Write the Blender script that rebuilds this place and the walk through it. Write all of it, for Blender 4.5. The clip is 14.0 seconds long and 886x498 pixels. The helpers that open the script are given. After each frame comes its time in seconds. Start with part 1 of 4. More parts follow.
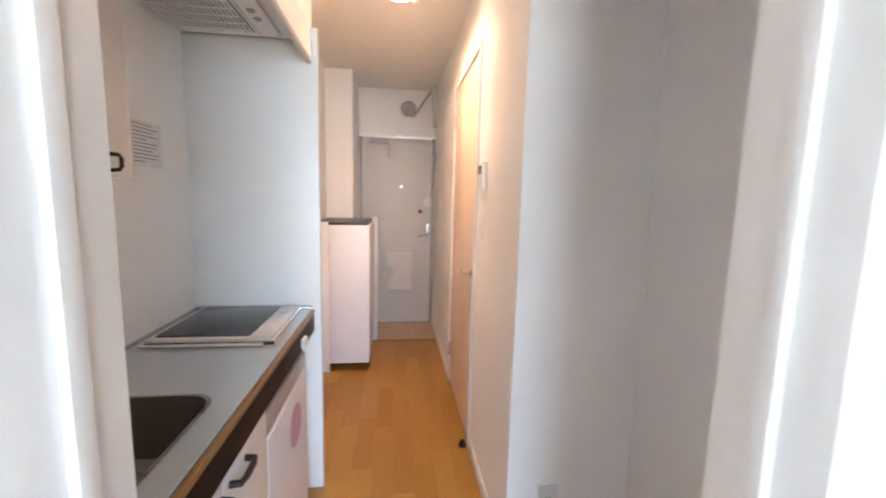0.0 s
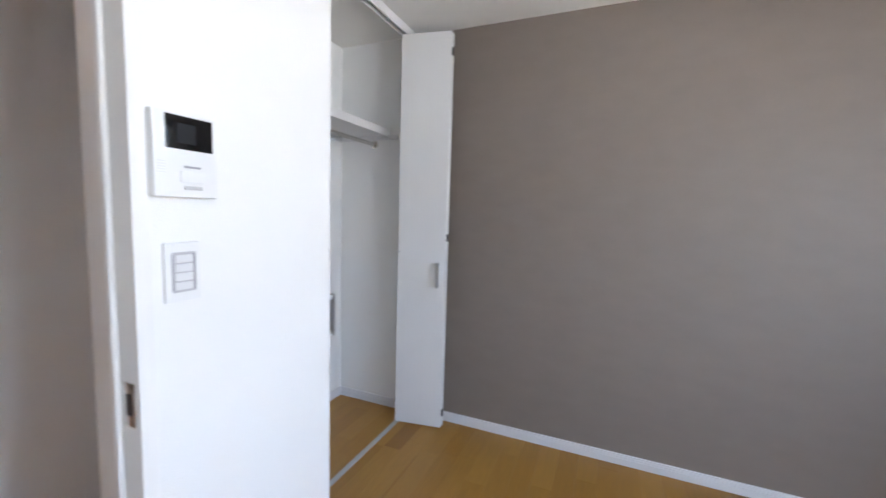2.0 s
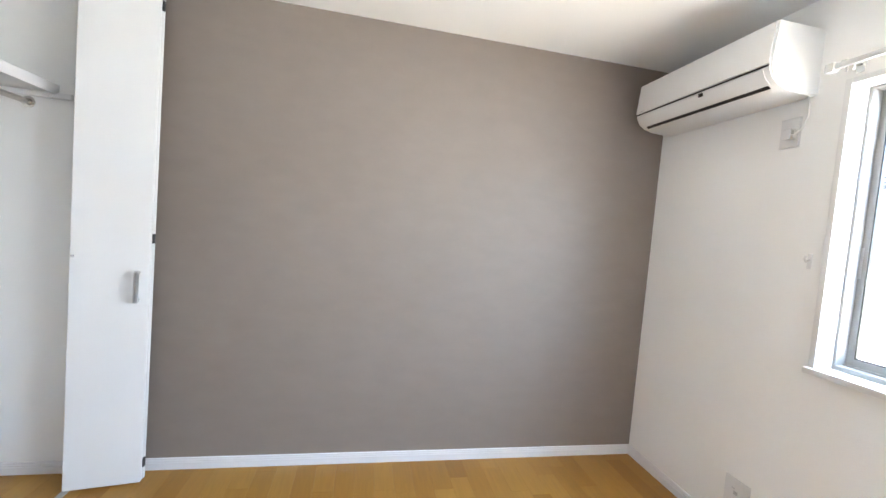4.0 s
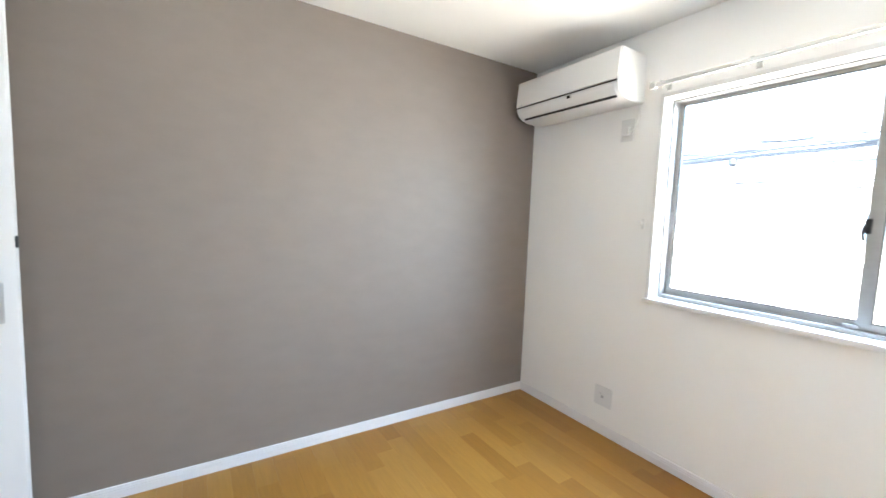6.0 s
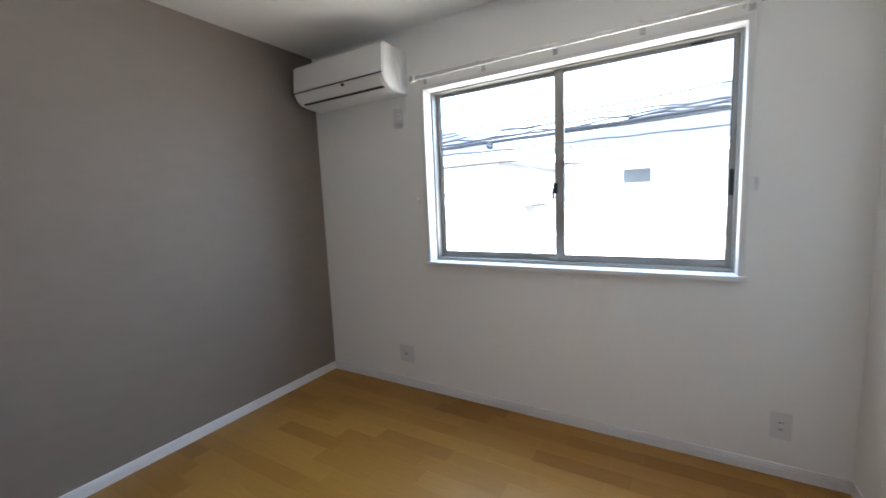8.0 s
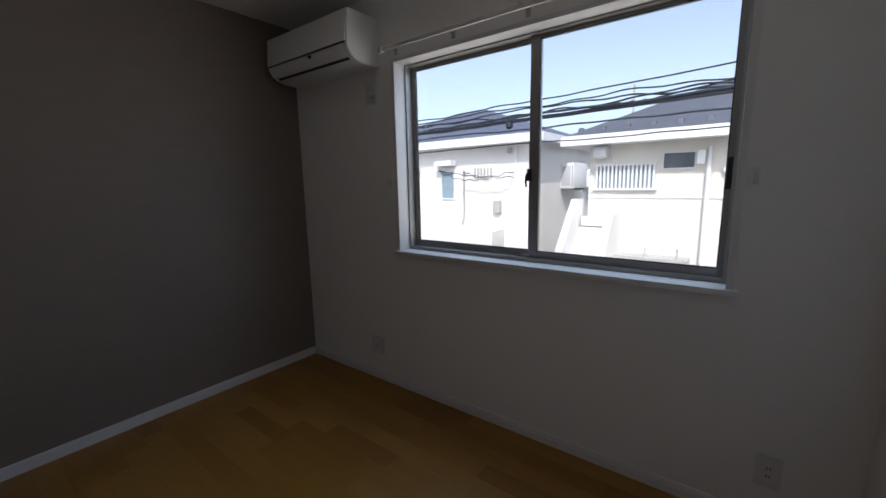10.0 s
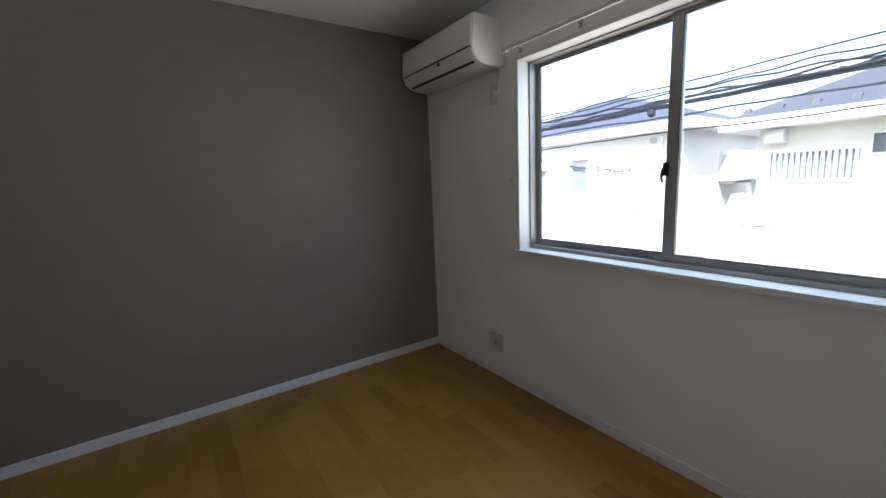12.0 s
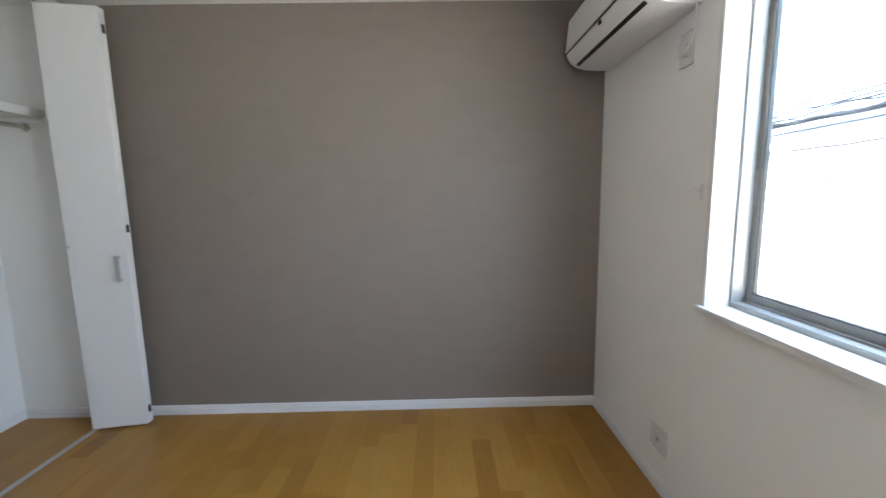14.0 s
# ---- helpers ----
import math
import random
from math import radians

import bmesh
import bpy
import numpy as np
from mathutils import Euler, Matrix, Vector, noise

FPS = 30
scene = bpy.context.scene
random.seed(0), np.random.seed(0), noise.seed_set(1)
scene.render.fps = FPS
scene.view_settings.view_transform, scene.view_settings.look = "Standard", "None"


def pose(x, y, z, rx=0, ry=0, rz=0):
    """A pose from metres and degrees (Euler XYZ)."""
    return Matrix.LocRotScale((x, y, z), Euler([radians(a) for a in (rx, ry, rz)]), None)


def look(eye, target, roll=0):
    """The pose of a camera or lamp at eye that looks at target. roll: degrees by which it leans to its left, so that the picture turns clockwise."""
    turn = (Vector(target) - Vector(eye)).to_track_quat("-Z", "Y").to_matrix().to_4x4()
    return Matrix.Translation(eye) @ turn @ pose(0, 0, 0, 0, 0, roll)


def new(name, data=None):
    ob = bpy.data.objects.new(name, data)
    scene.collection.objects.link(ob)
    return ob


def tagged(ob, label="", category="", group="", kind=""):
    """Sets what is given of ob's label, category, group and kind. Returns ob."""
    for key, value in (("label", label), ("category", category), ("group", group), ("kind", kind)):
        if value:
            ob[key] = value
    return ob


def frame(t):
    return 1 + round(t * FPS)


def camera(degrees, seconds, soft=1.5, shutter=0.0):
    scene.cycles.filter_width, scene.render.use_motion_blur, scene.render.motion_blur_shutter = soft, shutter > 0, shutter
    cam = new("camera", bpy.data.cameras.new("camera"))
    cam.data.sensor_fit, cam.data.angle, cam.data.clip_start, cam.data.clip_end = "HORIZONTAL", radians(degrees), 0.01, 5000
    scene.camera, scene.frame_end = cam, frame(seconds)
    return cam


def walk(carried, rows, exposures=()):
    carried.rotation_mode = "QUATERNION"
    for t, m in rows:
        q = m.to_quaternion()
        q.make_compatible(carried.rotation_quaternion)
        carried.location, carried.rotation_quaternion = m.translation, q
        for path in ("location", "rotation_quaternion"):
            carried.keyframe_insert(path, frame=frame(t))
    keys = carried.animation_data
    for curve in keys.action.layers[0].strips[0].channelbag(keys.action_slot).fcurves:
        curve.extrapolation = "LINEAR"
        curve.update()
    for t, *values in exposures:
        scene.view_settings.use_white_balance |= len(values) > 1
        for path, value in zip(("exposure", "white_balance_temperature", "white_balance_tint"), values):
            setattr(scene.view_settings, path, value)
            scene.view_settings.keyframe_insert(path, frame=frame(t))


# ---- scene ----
cam = camera(96.6, 14.0, shutter=0.3)
EXPOSURES = [(0, 4.87, 5900, 11), (0.5, 4.97, 5800, 11), (1, 4.65, 5900, 14), (1.5, 4.32, 5900, 14), (2, 3.95, 5950, 15), (2.5, 4.05, 6050, 15), (3.2, 4.41, 6150, 14), (5.3, 5.07, 6100, 9), (6.5, 4.42, 6050, 9), (7.5, 3.62, 6000, 10), (8.2, 3.07, 6050, 12), (10.3, 0.95, 6200, 17), (11, 1.25, 6150, 17), (12, 2.17, 6150, 13), (13, 2.87, 6150, 12), (14, 3.72, 6100, 10)]
PATH = [
    (0, (0.007, -0.311, 1.317), (0.249, 1.659, 1.066), 1.4),
    (0.5, (0.021, -0.472, 1.331), (0.735, 1.385, 1.134), 1.9),
    (1, (-0.017, -0.646, 1.32), (0.926, 1.1, 1.071), 0.5),
    (1.5, (-0.014, -0.731, 1.33), (1.454, 0.611, 1.125), -0.4),
    (2, (-0.002, -0.786, 1.333), (1.832, -0.01, 1.146), 1.7),
    (2.5, (0.008, -0.818, 1.335), (1.965, -0.456, 1.141), 2.5),
    (3, (0.026, -0.901, 1.309), (2.02, -0.972, 1.171), 3.2),
    (3.2, (0.029, -0.906, 1.322), (2.015, -1.099, 1.19), 3.7),
    (5.3, (0.17, -0.627, 1.348), (2.019, -1.378, 1.219), 1.3),
    (5.5, (0.142, -0.576, 1.347), (1.914, -1.485, 1.168), 0.7),
    (6, (0.05, -0.467, 1.338), (1.735, -1.53, 1.167), 2.1),
    (6.5, (-0.009, -0.411, 1.328), (1.4, -1.812, 1.099), 3.9),
    (7, (-0.023, -0.374, 1.341), (1.223, -1.923, 1.126), 3.0),
    (7.5, (-0.073, -0.396, 1.325), (1.124, -1.984, 1.117), -0.6),
    (8, (-0.12, -0.435, 1.309), (0.898, -2.14, 1.07), -2.5),
    (8.2, (-0.127, -0.446, 1.313), (0.817, -2.185, 1.021), -2.9),
    (10.3, (-0.428, -0.907, 1.327), (0.879, -2.382, 0.986), -0.7),
    (10.5, (-0.446, -0.92, 1.34), (0.958, -2.299, 0.98), -1.2),
    (11, (-0.433, -0.867, 1.313), (1.109, -2.085, 0.939), -2.4),
    (11.5, (-0.439, -0.871, 1.319), (1.168, -2.023, 1.014), -1.6),
    (12, (-0.429, -0.88, 1.331), (1.202, -1.991, 1.008), -2.5),
    (12.5, (-0.363, -0.976, 1.328), (1.395, -1.864, 0.979), -3.9),
    (13, (-0.308, -1.203, 1.35), (1.549, -1.864, 1.014), 1.0),
    (13.5, (-0.207, -1.447, 1.342), (1.731, -1.866, 1.081), 1.0),
    (14, (-0.098, -1.65, 1.329), (1.885, -1.675, 1.065), -1.0),
]
walk(cam, [(t, look(eye, target, roll)) for t, eye, target, roll in PATH], EXPOSURES)

# ---- light ----
world = bpy.data.worlds.new("sky")
scene.world = world
world.use_nodes = True
wn = world.node_tree
sky = wn.nodes.new("ShaderNodeTexSky")
sky.sky_type, sky.sun_disc = "NISHITA", False
sky.sun_elevation, sky.sun_rotation = radians(48), radians(-25)
sky.dust_density, sky.ozone_density = 3.0, 3.0
veil = wn.nodes.new("ShaderNodeHueSaturation")   # thin high cloud pales the blue
veil.inputs["Saturation"].default_value = 0.68
wn.links.new(sky.outputs[0], veil.inputs["Color"])
wn.links.new(veil.outputs[0], wn.nodes["Background"].inputs[0])
wn.nodes["Background"].inputs[1].default_value = 0.135
sun = new("sun", bpy.data.lights.new("sun", "SUN"))
sun.data.energy, sun.data.angle, sun.data.color = 1.8, radians(0.5), (1.0, 0.97, 0.92)
sun.matrix_world = look((-3.0, 6.3, 7.8), (0, 0, 0))
# area lamps added outside the window to boost its daylight: cool as from the sky above, warm as from the sunlit walls
# and lane below
for name, z, rise, power, colour in (("window_sky_light", 1.98, -0.78, 6.0, (0.60, 0.80, 1.0)), ("window_ground_light", 0.96, 0.72, 3.9, (1.0, 0.86, 0.68))):
    daylight = new(name, bpy.data.lights.new(name, "AREA"))
    daylight.data.shape, daylight.data.size, daylight.data.size_y = "RECTANGLE", 2.2, 0.90
    daylight.data.energy, daylight.data.color = power, colour
    daylight.matrix_world = look((0.463, -3.20, z), (0.463, -2.20, z + rise))


# ---- materials ----
def mat(name, colour, rough=0.5, metal=0.0, var=0.06, scale=3.0, bump=0.0, bscale=200.0, stretch=(1, 1, 1), spec=0.5, per=0.0):
    """A painted, plastic or metal surface: slow colour variation, fine grain and relief."""
    m = bpy.data.materials.new(name)
    m.use_nodes = True
    n, l = m.node_tree.nodes, m.node_tree.links
    b = n["Principled BSDF"]
    b.inputs["Roughness"].default_value, b.inputs["Metallic"].default_value = rough, metal
    b.inputs["Specular IOR Level"].default_value = spec
    tc, mp = n.new("ShaderNodeTexCoord"), n.new("ShaderNodeMapping")
    mp.inputs["Scale"].default_value = stretch
    l.new(tc.outputs["Object"], mp.inputs["Vector"])
    big = n.new("ShaderNodeTexNoise")
    big.inputs["Scale"].default_value, big.inputs["Detail"].default_value = scale, 5
    l.new(mp.outputs[0], big.inputs["Vector"])
    ramp = n.new("ShaderNodeMapRange")
    ramp.inputs["From Min"].default_value, ramp.inputs["From Max"].default_value = 0.3, 0.7
    ramp.inputs["To Min"].default_value, ramp.inputs["To Max"].default_value = 1 - var, 1 + var
    l.new(big.outputs[0], ramp.inputs[0])
    mul = n.new("ShaderNodeVectorMath")
    mul.operation = "SCALE"
    mul.inputs[0].default_value = colour
    value = ramp.outputs[0]
    if per:
        info, pr, mm = n.new("ShaderNodeObjectInfo"), n.new("ShaderNodeMapRange"), n.new("ShaderNodeMath")
        pr.inputs["To Min"].default_value, pr.inputs["To Max"].default_value = 1 - per, 1 + per
        mm.operation = "MULTIPLY"
        l.new(info.outputs["Random"], pr.inputs[0])
        l.new(pr.outputs[0], mm.inputs[0])
        l.new(value, mm.inputs[1])
        value = mm.outputs[0]
    l.new(value, mul.inputs["Scale"])
    l.new(mul.outputs[0], b.inputs["Base Color"])
    rr = n.new("ShaderNodeMapRange")
    rr.inputs["To Min"].default_value, rr.inputs["To Max"].default_value = max(0.02, rough - 0.06), min(1, rough + 0.06)
    l.new(big.outputs[0], rr.inputs[0])
    l.new(rr.outputs[0], b.inputs["Roughness"])
    if bump:
        fine, bp = n.new("ShaderNodeTexNoise"), n.new("ShaderNodeBump")
        fine.inputs["Scale"].default_value, fine.inputs["Detail"].default_value = bscale, 3
        l.new(mp.outputs[0], fine.inputs["Vector"])
        bp.inputs["Strength"].default_value, bp.inputs["Distance"].default_value = bump, 0.002
        l.new(fine.outputs[0], bp.inputs["Height"])
        l.new(bp.outputs[0], b.inputs["Normal"])
    return m


def plank_mat(name, stretch):
    """Satin oak-coloured flooring: tone by piece, long grain and pores."""
    m = bpy.data.materials.new(name)
    m.use_nodes = True
    n, l = m.node_tree.nodes, m.node_tree.links
    b = n["Principled BSDF"]
    tc, mp, info = n.new("ShaderNodeTexCoord"), n.new("ShaderNodeMapping"), n.new("ShaderNodeObjectInfo")
    mp.inputs["Scale"].default_value = stretch
    sh = n.new("ShaderNodeVectorMath")
    sh.operation = "ADD"
    off = n.new("ShaderNodeVectorMath")
    off.operation = "SCALE"
    off.inputs[0].default_value = (7.0, 5.0, 3.0)
    l.new(info.outputs["Random"], off.inputs["Scale"])
    l.new(tc.outputs["Object"], sh.inputs[0])
    l.new(off.outputs[0], sh.inputs[1])
    l.new(sh.outputs[0], mp.inputs[0])
    tone = n.new("ShaderNodeValToRGB")
    e = tone.color_ramp.elements
    e[0].position, e[0].color = 0.0, (0.268, 0.119, 0.0185, 1)
    e[1].position, e[1].color = 1.0, (0.375, 0.194, 0.038, 1)
    for p, c in ((0.12, (0.312, 0.148, 0.024, 1)), (0.5, (0.345, 0.171, 0.030, 1))):
        k = tone.color_ramp.elements.new(p)
        k.color = c
    l.new(info.outputs["Random"], tone.inputs[0])
    g = n.new("ShaderNodeTexNoise")
    g.inputs["Scale"].default_value, g.inputs["Detail"].default_value, g.inputs["Distortion"].default_value = 7.0, 6, 0.6
    l.new(mp.outputs[0], g.inputs["Vector"])
    gr = n.new("ShaderNodeMapRange")
    gr.inputs["From Min"].default_value, gr.inputs["From Max"].default_value = 0.3, 0.7
    gr.inputs["To Min"].default_value, gr.inputs["To Max"].default_value = 0.92, 1.07
    l.new(g.outputs[0], gr.inputs[0])
    mul = n.new("ShaderNodeVectorMath")
    mul.operation = "SCALE"
    l.new(tone.outputs[0], mul.inputs[0])
    l.new(gr.outputs[0], mul.inputs["Scale"])
    l.new(mul.outputs[0], b.inputs["Base Color"])
    rr = n.new("ShaderNodeMapRange")
    rr.inputs["To Min"].default_value, rr.inputs["To Max"].default_value = 0.3, 0.48
    l.new(g.outputs[0], rr.inputs[0])
    l.new(rr.outputs[0], b.inputs["Roughness"])
    bp = n.new("ShaderNodeBump")
    bp.inputs["Strength"].default_value, bp.inputs["Distance"].default_value = 0.12, 0.001
    l.new(g.outputs[0], bp.inputs["Height"])
    l.new(bp.outputs[0], b.inputs["Normal"])
    return m


def glass_mat(name, tint=(0.97, 0.99, 0.98)):
    m = bpy.data.materials.new(name)
    m.use_nodes = True
    n, l = m.node_tree.nodes, m.node_tree.links
    n.remove(n["Principled BSDF"])
    tr, gl, lw, pw, ma, mx = (n.new("ShaderNode" + k) for k in ("BsdfTransparent", "BsdfGlossy", "LayerWeight", "Math", "Math", "MixShader"))
    tr.inputs[0].default_value = (*tint, 1)
    gl.inputs["Roughness"].default_value = 0.01
    pw.operation, pw.inputs[1].default_value = "POWER", 5.0
    ma.operation, ma.inputs[1].default_value, ma.inputs[2].default_value = "MULTIPLY_ADD", 0.55, 0.03
    l.new(lw.outputs["Facing"], pw.inputs[0])
    l.new(pw.outputs[0], ma.inputs[0])
    l.new(ma.outputs[0], mx.inputs[0])
    l.new(tr.outputs[0], mx.inputs[1])
    l.new(gl.outputs[0], mx.inputs[2])
    l.new(mx.outputs[0], n["Material Output"].inputs[0])
    return m


def lamp_mat(name, colour, strength):
    m = bpy.data.materials.new(name)
    m.use_nodes = True
    b = m.node_tree.nodes["Principled BSDF"]
    b.inputs["Base Color"].default_value = (0.9, 0.9, 0.88, 1)
    b.inputs["Emission Color"].default_value, b.inputs["Emission Strength"].default_value = (*colour, 1), strength
    return m


WALLPAPER = mat("white_wallpaper", (0.85, 0.845, 0.83), 0.75, var=0.012, scale=1.5, bump=0.35, bscale=260, spec=0.25)
CEILPAPER = mat("ceiling_paper", (0.85, 0.845, 0.825), 0.85, var=0.012, scale=1.5, bump=0.3, bscale=220, spec=0.2)
TAUPE = mat("taupe_wallpaper", (0.240, 0.201, 0.174), 0.52, var=0.035, scale=9.0, bump=0.5, bscale=330, stretch=(1, 0.7, 1.6), spec=0.5)
TRIM = mat("white_trim", (0.745, 0.74, 0.735), 0.6, var=0.015, spec=0.25)
FRAMEWHITE = mat("door_frame_white", (0.83, 0.82, 0.80), 0.6, var=0.012, spec=0.25)
PAINT = mat("white_film_door", (0.80, 0.80, 0.80), 0.42, var=0.012, bump=0.06, bscale=120)
PANEL = mat("kitchen_panel", (0.88, 0.90, 0.895), 0.3, var=0.012, scale=2)
OAK_X = plank_mat("oak_along_room", (1.0, 11.0, 11.0))
OAK_Y = plank_mat("oak_along_hall", (11.0, 1.0, 11.0))
SUBFLOOR = mat("joint_shadow", (0.24, 0.11, 0.03), 0.7, var=0.1)
GENKAN = mat("entrance_tile", (0.44, 0.31, 0.20), 0.6, var=0.08, scale=12, bump=0.2, bscale=90)
ALU = mat("silver_aluminium", (0.32, 0.315, 0.305), 0.42, 0.3, var=0.04, scale=8, stretch=(1, 1, 6))
ALU_DK = mat("window_gasket", (0.03, 0.03, 0.032), 0.6)
STEEL = mat("brushed_steel", (0.66, 0.66, 0.66), 0.26, 0.9, var=0.015, scale=6, stretch=(6, 1, 1))
CHROME = mat("satin_chrome", (0.62, 0.60, 0.57), 0.22, 1.0, var=0.04)
COUNTER = mat("steel_worktop", (0.56, 0.60, 0.62), 0.3, 0.85, var=0.04, scale=4, bump=0.05, bscale=400)
SILVER = mat("silver_plastic", (0.55, 0.54, 0.53), 0.32, 0.55, var=0.012)
SINKMAT = mat("sink_steel", (0.30, 0.29, 0.28), 0.3, 0.9, var=0.1, scale=9)
TRIMCHROME = mat("bright_trim", (0.80, 0.80, 0.79), 0.18, 0.85, var=0.01)
SWITCHPL = mat("switch_plastic", (0.50, 0.49, 0.505), 0.35, var=0.012)
VENTSTEEL = mat("vent_steel", (0.42, 0.41, 0.40), 0.3, 0.7, var=0.05)
BLACK = mat("black_plastic", (0.012, 0.012, 0.013), 0.35)
HANDLE = mat("satin_handle", (0.60, 0.60, 0.60), 0.4, 0.25, var=0.03)
OUTLET = mat("outlet_plastic", (0.71, 0.71, 0.71), 0.35, var=0.012)
BASE = mat("baseboard_white", (0.75, 0.74, 0.755), 0.4, var=0.02)
SCREEN = mat("dark_screen", (0.006, 0.006, 0.007), 0.12)
COOKTOP = mat("black_cooktop_glass", (0.05, 0.055, 0.06), 0.12, var=0.05)
PLASTIC = mat("white_plastic", (0.80, 0.80, 0.79), 0.38, var=0.012)
RAILMAT = mat("glossy_rail", (0.66, 0.66, 0.66), 0.16, 0.35, var=0.02)
GREYPL = mat("grey_plastic", (0.45, 0.45, 0.46), 0.45)
DARKWOOD = mat("dark_band", (0.016, 0.009, 0.007), 0.55, var=0.15, scale=20, stretch=(1, 0.1, 1), spec=0.2)
WOODEDGE = mat("wood_edge", (0.24, 0.128, 0.045), 0.4, var=0.2, scale=30, stretch=(1, 0.1, 1))
CREAM = mat("cream_cabinet", (0.74, 0.715, 0.695), 0.4, var=0.015)
DOORTAN = mat("pale_wood_door", (0.70, 0.56, 0.44), 0.45, var=0.05, scale=5, stretch=(3, 3, 0.3), bump=0.08, bscale=120)
STEELDOOR = mat("grey_steel_door", (0.60, 0.59, 0.57), 0.45, var=0.02, scale=3, bump=0.06, bscale=150)
LILAC = mat("white_cabinet_film", (0.69, 0.69, 0.72), 0.42, var=0.015)
MAILBOX = mat("mail_catcher_plastic", (0.70, 0.665, 0.63), 0.4, var=0.02)
HEADER = mat("door_header_steel", (0.86, 0.86, 0.86), 0.4, 0.3, var=0.02)
PINK = mat("pink_sticker", (0.50, 0.31, 0.41), 0.5, var=0.1)
PAPER = mat("paper", (0.78, 0.78, 0.77), 0.7)
INK = mat("ink_grey", (0.36, 0.36, 0.38), 0.8)
GLASS = glass_mat("window_glass")
BULB = lamp_mat("warm_lamp", (1.0, 0.60, 0.35), 24.0)
# no lamp: a faint glow stands in for daylight through the peephole
PEEP = lamp_mat("daylight_glow_lens", (0.95, 0.98, 1.0), 0.05)
STUCCO = mat("sunlit_stucco", (0.70, 0.685, 0.655), 0.85, var=0.05, scale=1.2, bump=0.4, bscale=40)
STUCCO_B = mat("cream_stucco", (0.68, 0.65, 0.58), 0.85, var=0.05, scale=1.2, bump=0.4, bscale=40)
SLATE_BLUE = mat("blue_slate_roof", (0.088, 0.102, 0.145), 0.6, var=0.1, scale=3, bump=0.4, bscale=25)
SLATE = mat("slate_roof", (0.085, 0.093, 0.115), 0.7, var=0.12, scale=3, bump=0.4, bscale=25, per=0.1)
FASCIA = mat("white_fascia", (0.72, 0.72, 0.72), 0.5, var=0.04)
DKGLASS = mat("facade_window", (0.11, 0.125, 0.14), 0.1, var=0.1)
CABLE = mat("black_cable", (0.02, 0.025, 0.035), 0.6)
PALEGLASS = mat("pale_window", (0.26, 0.34, 0.39), 0.15, var=0.05)
ASPHALT = mat("asphalt", (0.22, 0.215, 0.20), 0.9, var=0.12, scale=2, bump=0.5, bscale=60)
BLOCK = mat("concrete_block", (0.42, 0.41, 0.39), 0.85, var=0.1, scale=4, bump=0.4, bscale=50)


# ---- mesh helpers ----
def box(bm, x0, x1, y0, y1, z0, z1, bevel=0.0, seg=2):
    r = bmesh.ops.create_cube(bm, size=1.0)
    vs = r["verts"]
    for v in vs:
        v.co = Vector(((x0 + x1) / 2 + v.co.x * (x1 - x0), (y0 + y1) / 2 + v.co.y * (y1 - y0), (z0 + z1) / 2 + v.co.z * (z1 - z0)))
    if bevel:
        es = list({e for v in vs for e in v.link_edges})
        bmesh.ops.bevel(bm, geom=es, offset=bevel, segments=seg, affect="EDGES", profile=0.6)
    return bm


def B(*a, **k):
    return box(bmesh.new(), *a, **k)


def prism(bm, pts, a, b, axis="z"):
    """Extrude a closed outline from a to b along axis. Outline pairs: z (x, y); x (y, z); y (x, z)."""
    def at(p, h):
        return {"z": (p[0], p[1], h), "x": (h, p[0], p[1]), "y": (p[0], h, p[1])}[axis]
    lo = [bm.verts.new(at(p, a)) for p in pts]
    hi = [bm.verts.new(at(p, b)) for p in pts]
    bm.faces.new(lo)
    bm.faces.new(hi)
    for i in range(len(pts)):
        j = (i + 1) % len(pts)
        bm.faces.new((lo[i], lo[j], hi[j], hi[i]))
    bmesh.ops.recalc_face_normals(bm, faces=bm.faces)
    return bm


def slab(bm, p, q, thick, z0, z1, bevel=0.003):
    """An upright board between two points of the plan."""
    p, q = Vector(p), Vector(q)
    d = (q - p).normalized()
    n = Vector((-d.y, d.x)) * thick / 2
    prism(bm, [p + n, q + n, q - n, p - n], z0, z1)
    if bevel:
        bmesh.ops.bevel(bm, geom=list(bm.edges), offset=bevel, segments=2, affect="EDGES")
    return bm


def tube(bm, pts, r, n=8):
    """A round bar along a line of points."""
    pts = [Vector(p) for p in pts]
    rings = []
    for i, p in enumerate(pts):
        d = (pts[min(i + 1, len(pts) - 1)] - pts[max(i - 1, 0)]).normalized()
        u = d.orthogonal().normalized() if not rings else (rings[-1][0] - rings[-1][0].dot(d) * d).normalized()
        w = d.cross(u)
        vs = [bm.verts.new(p + r * (math.cos(t) * u + math.sin(t) * w)) for t in (2 * math.pi * k / n for k in range(n))]
        rings.append((u, vs))
    for (_, a), (_, b) in zip(rings, rings[1:]):
        for k in range(n):
            bm.faces.new((a[k], a[(k + 1) % n], b[(k + 1) % n], b[k]))
    bm.faces.new(rings[0][1][::-1])
    bm.faces.new(rings[-1][1])
    return bm


def T(pts, r, n=8):
    return tube(bmesh.new(), pts, r, n)


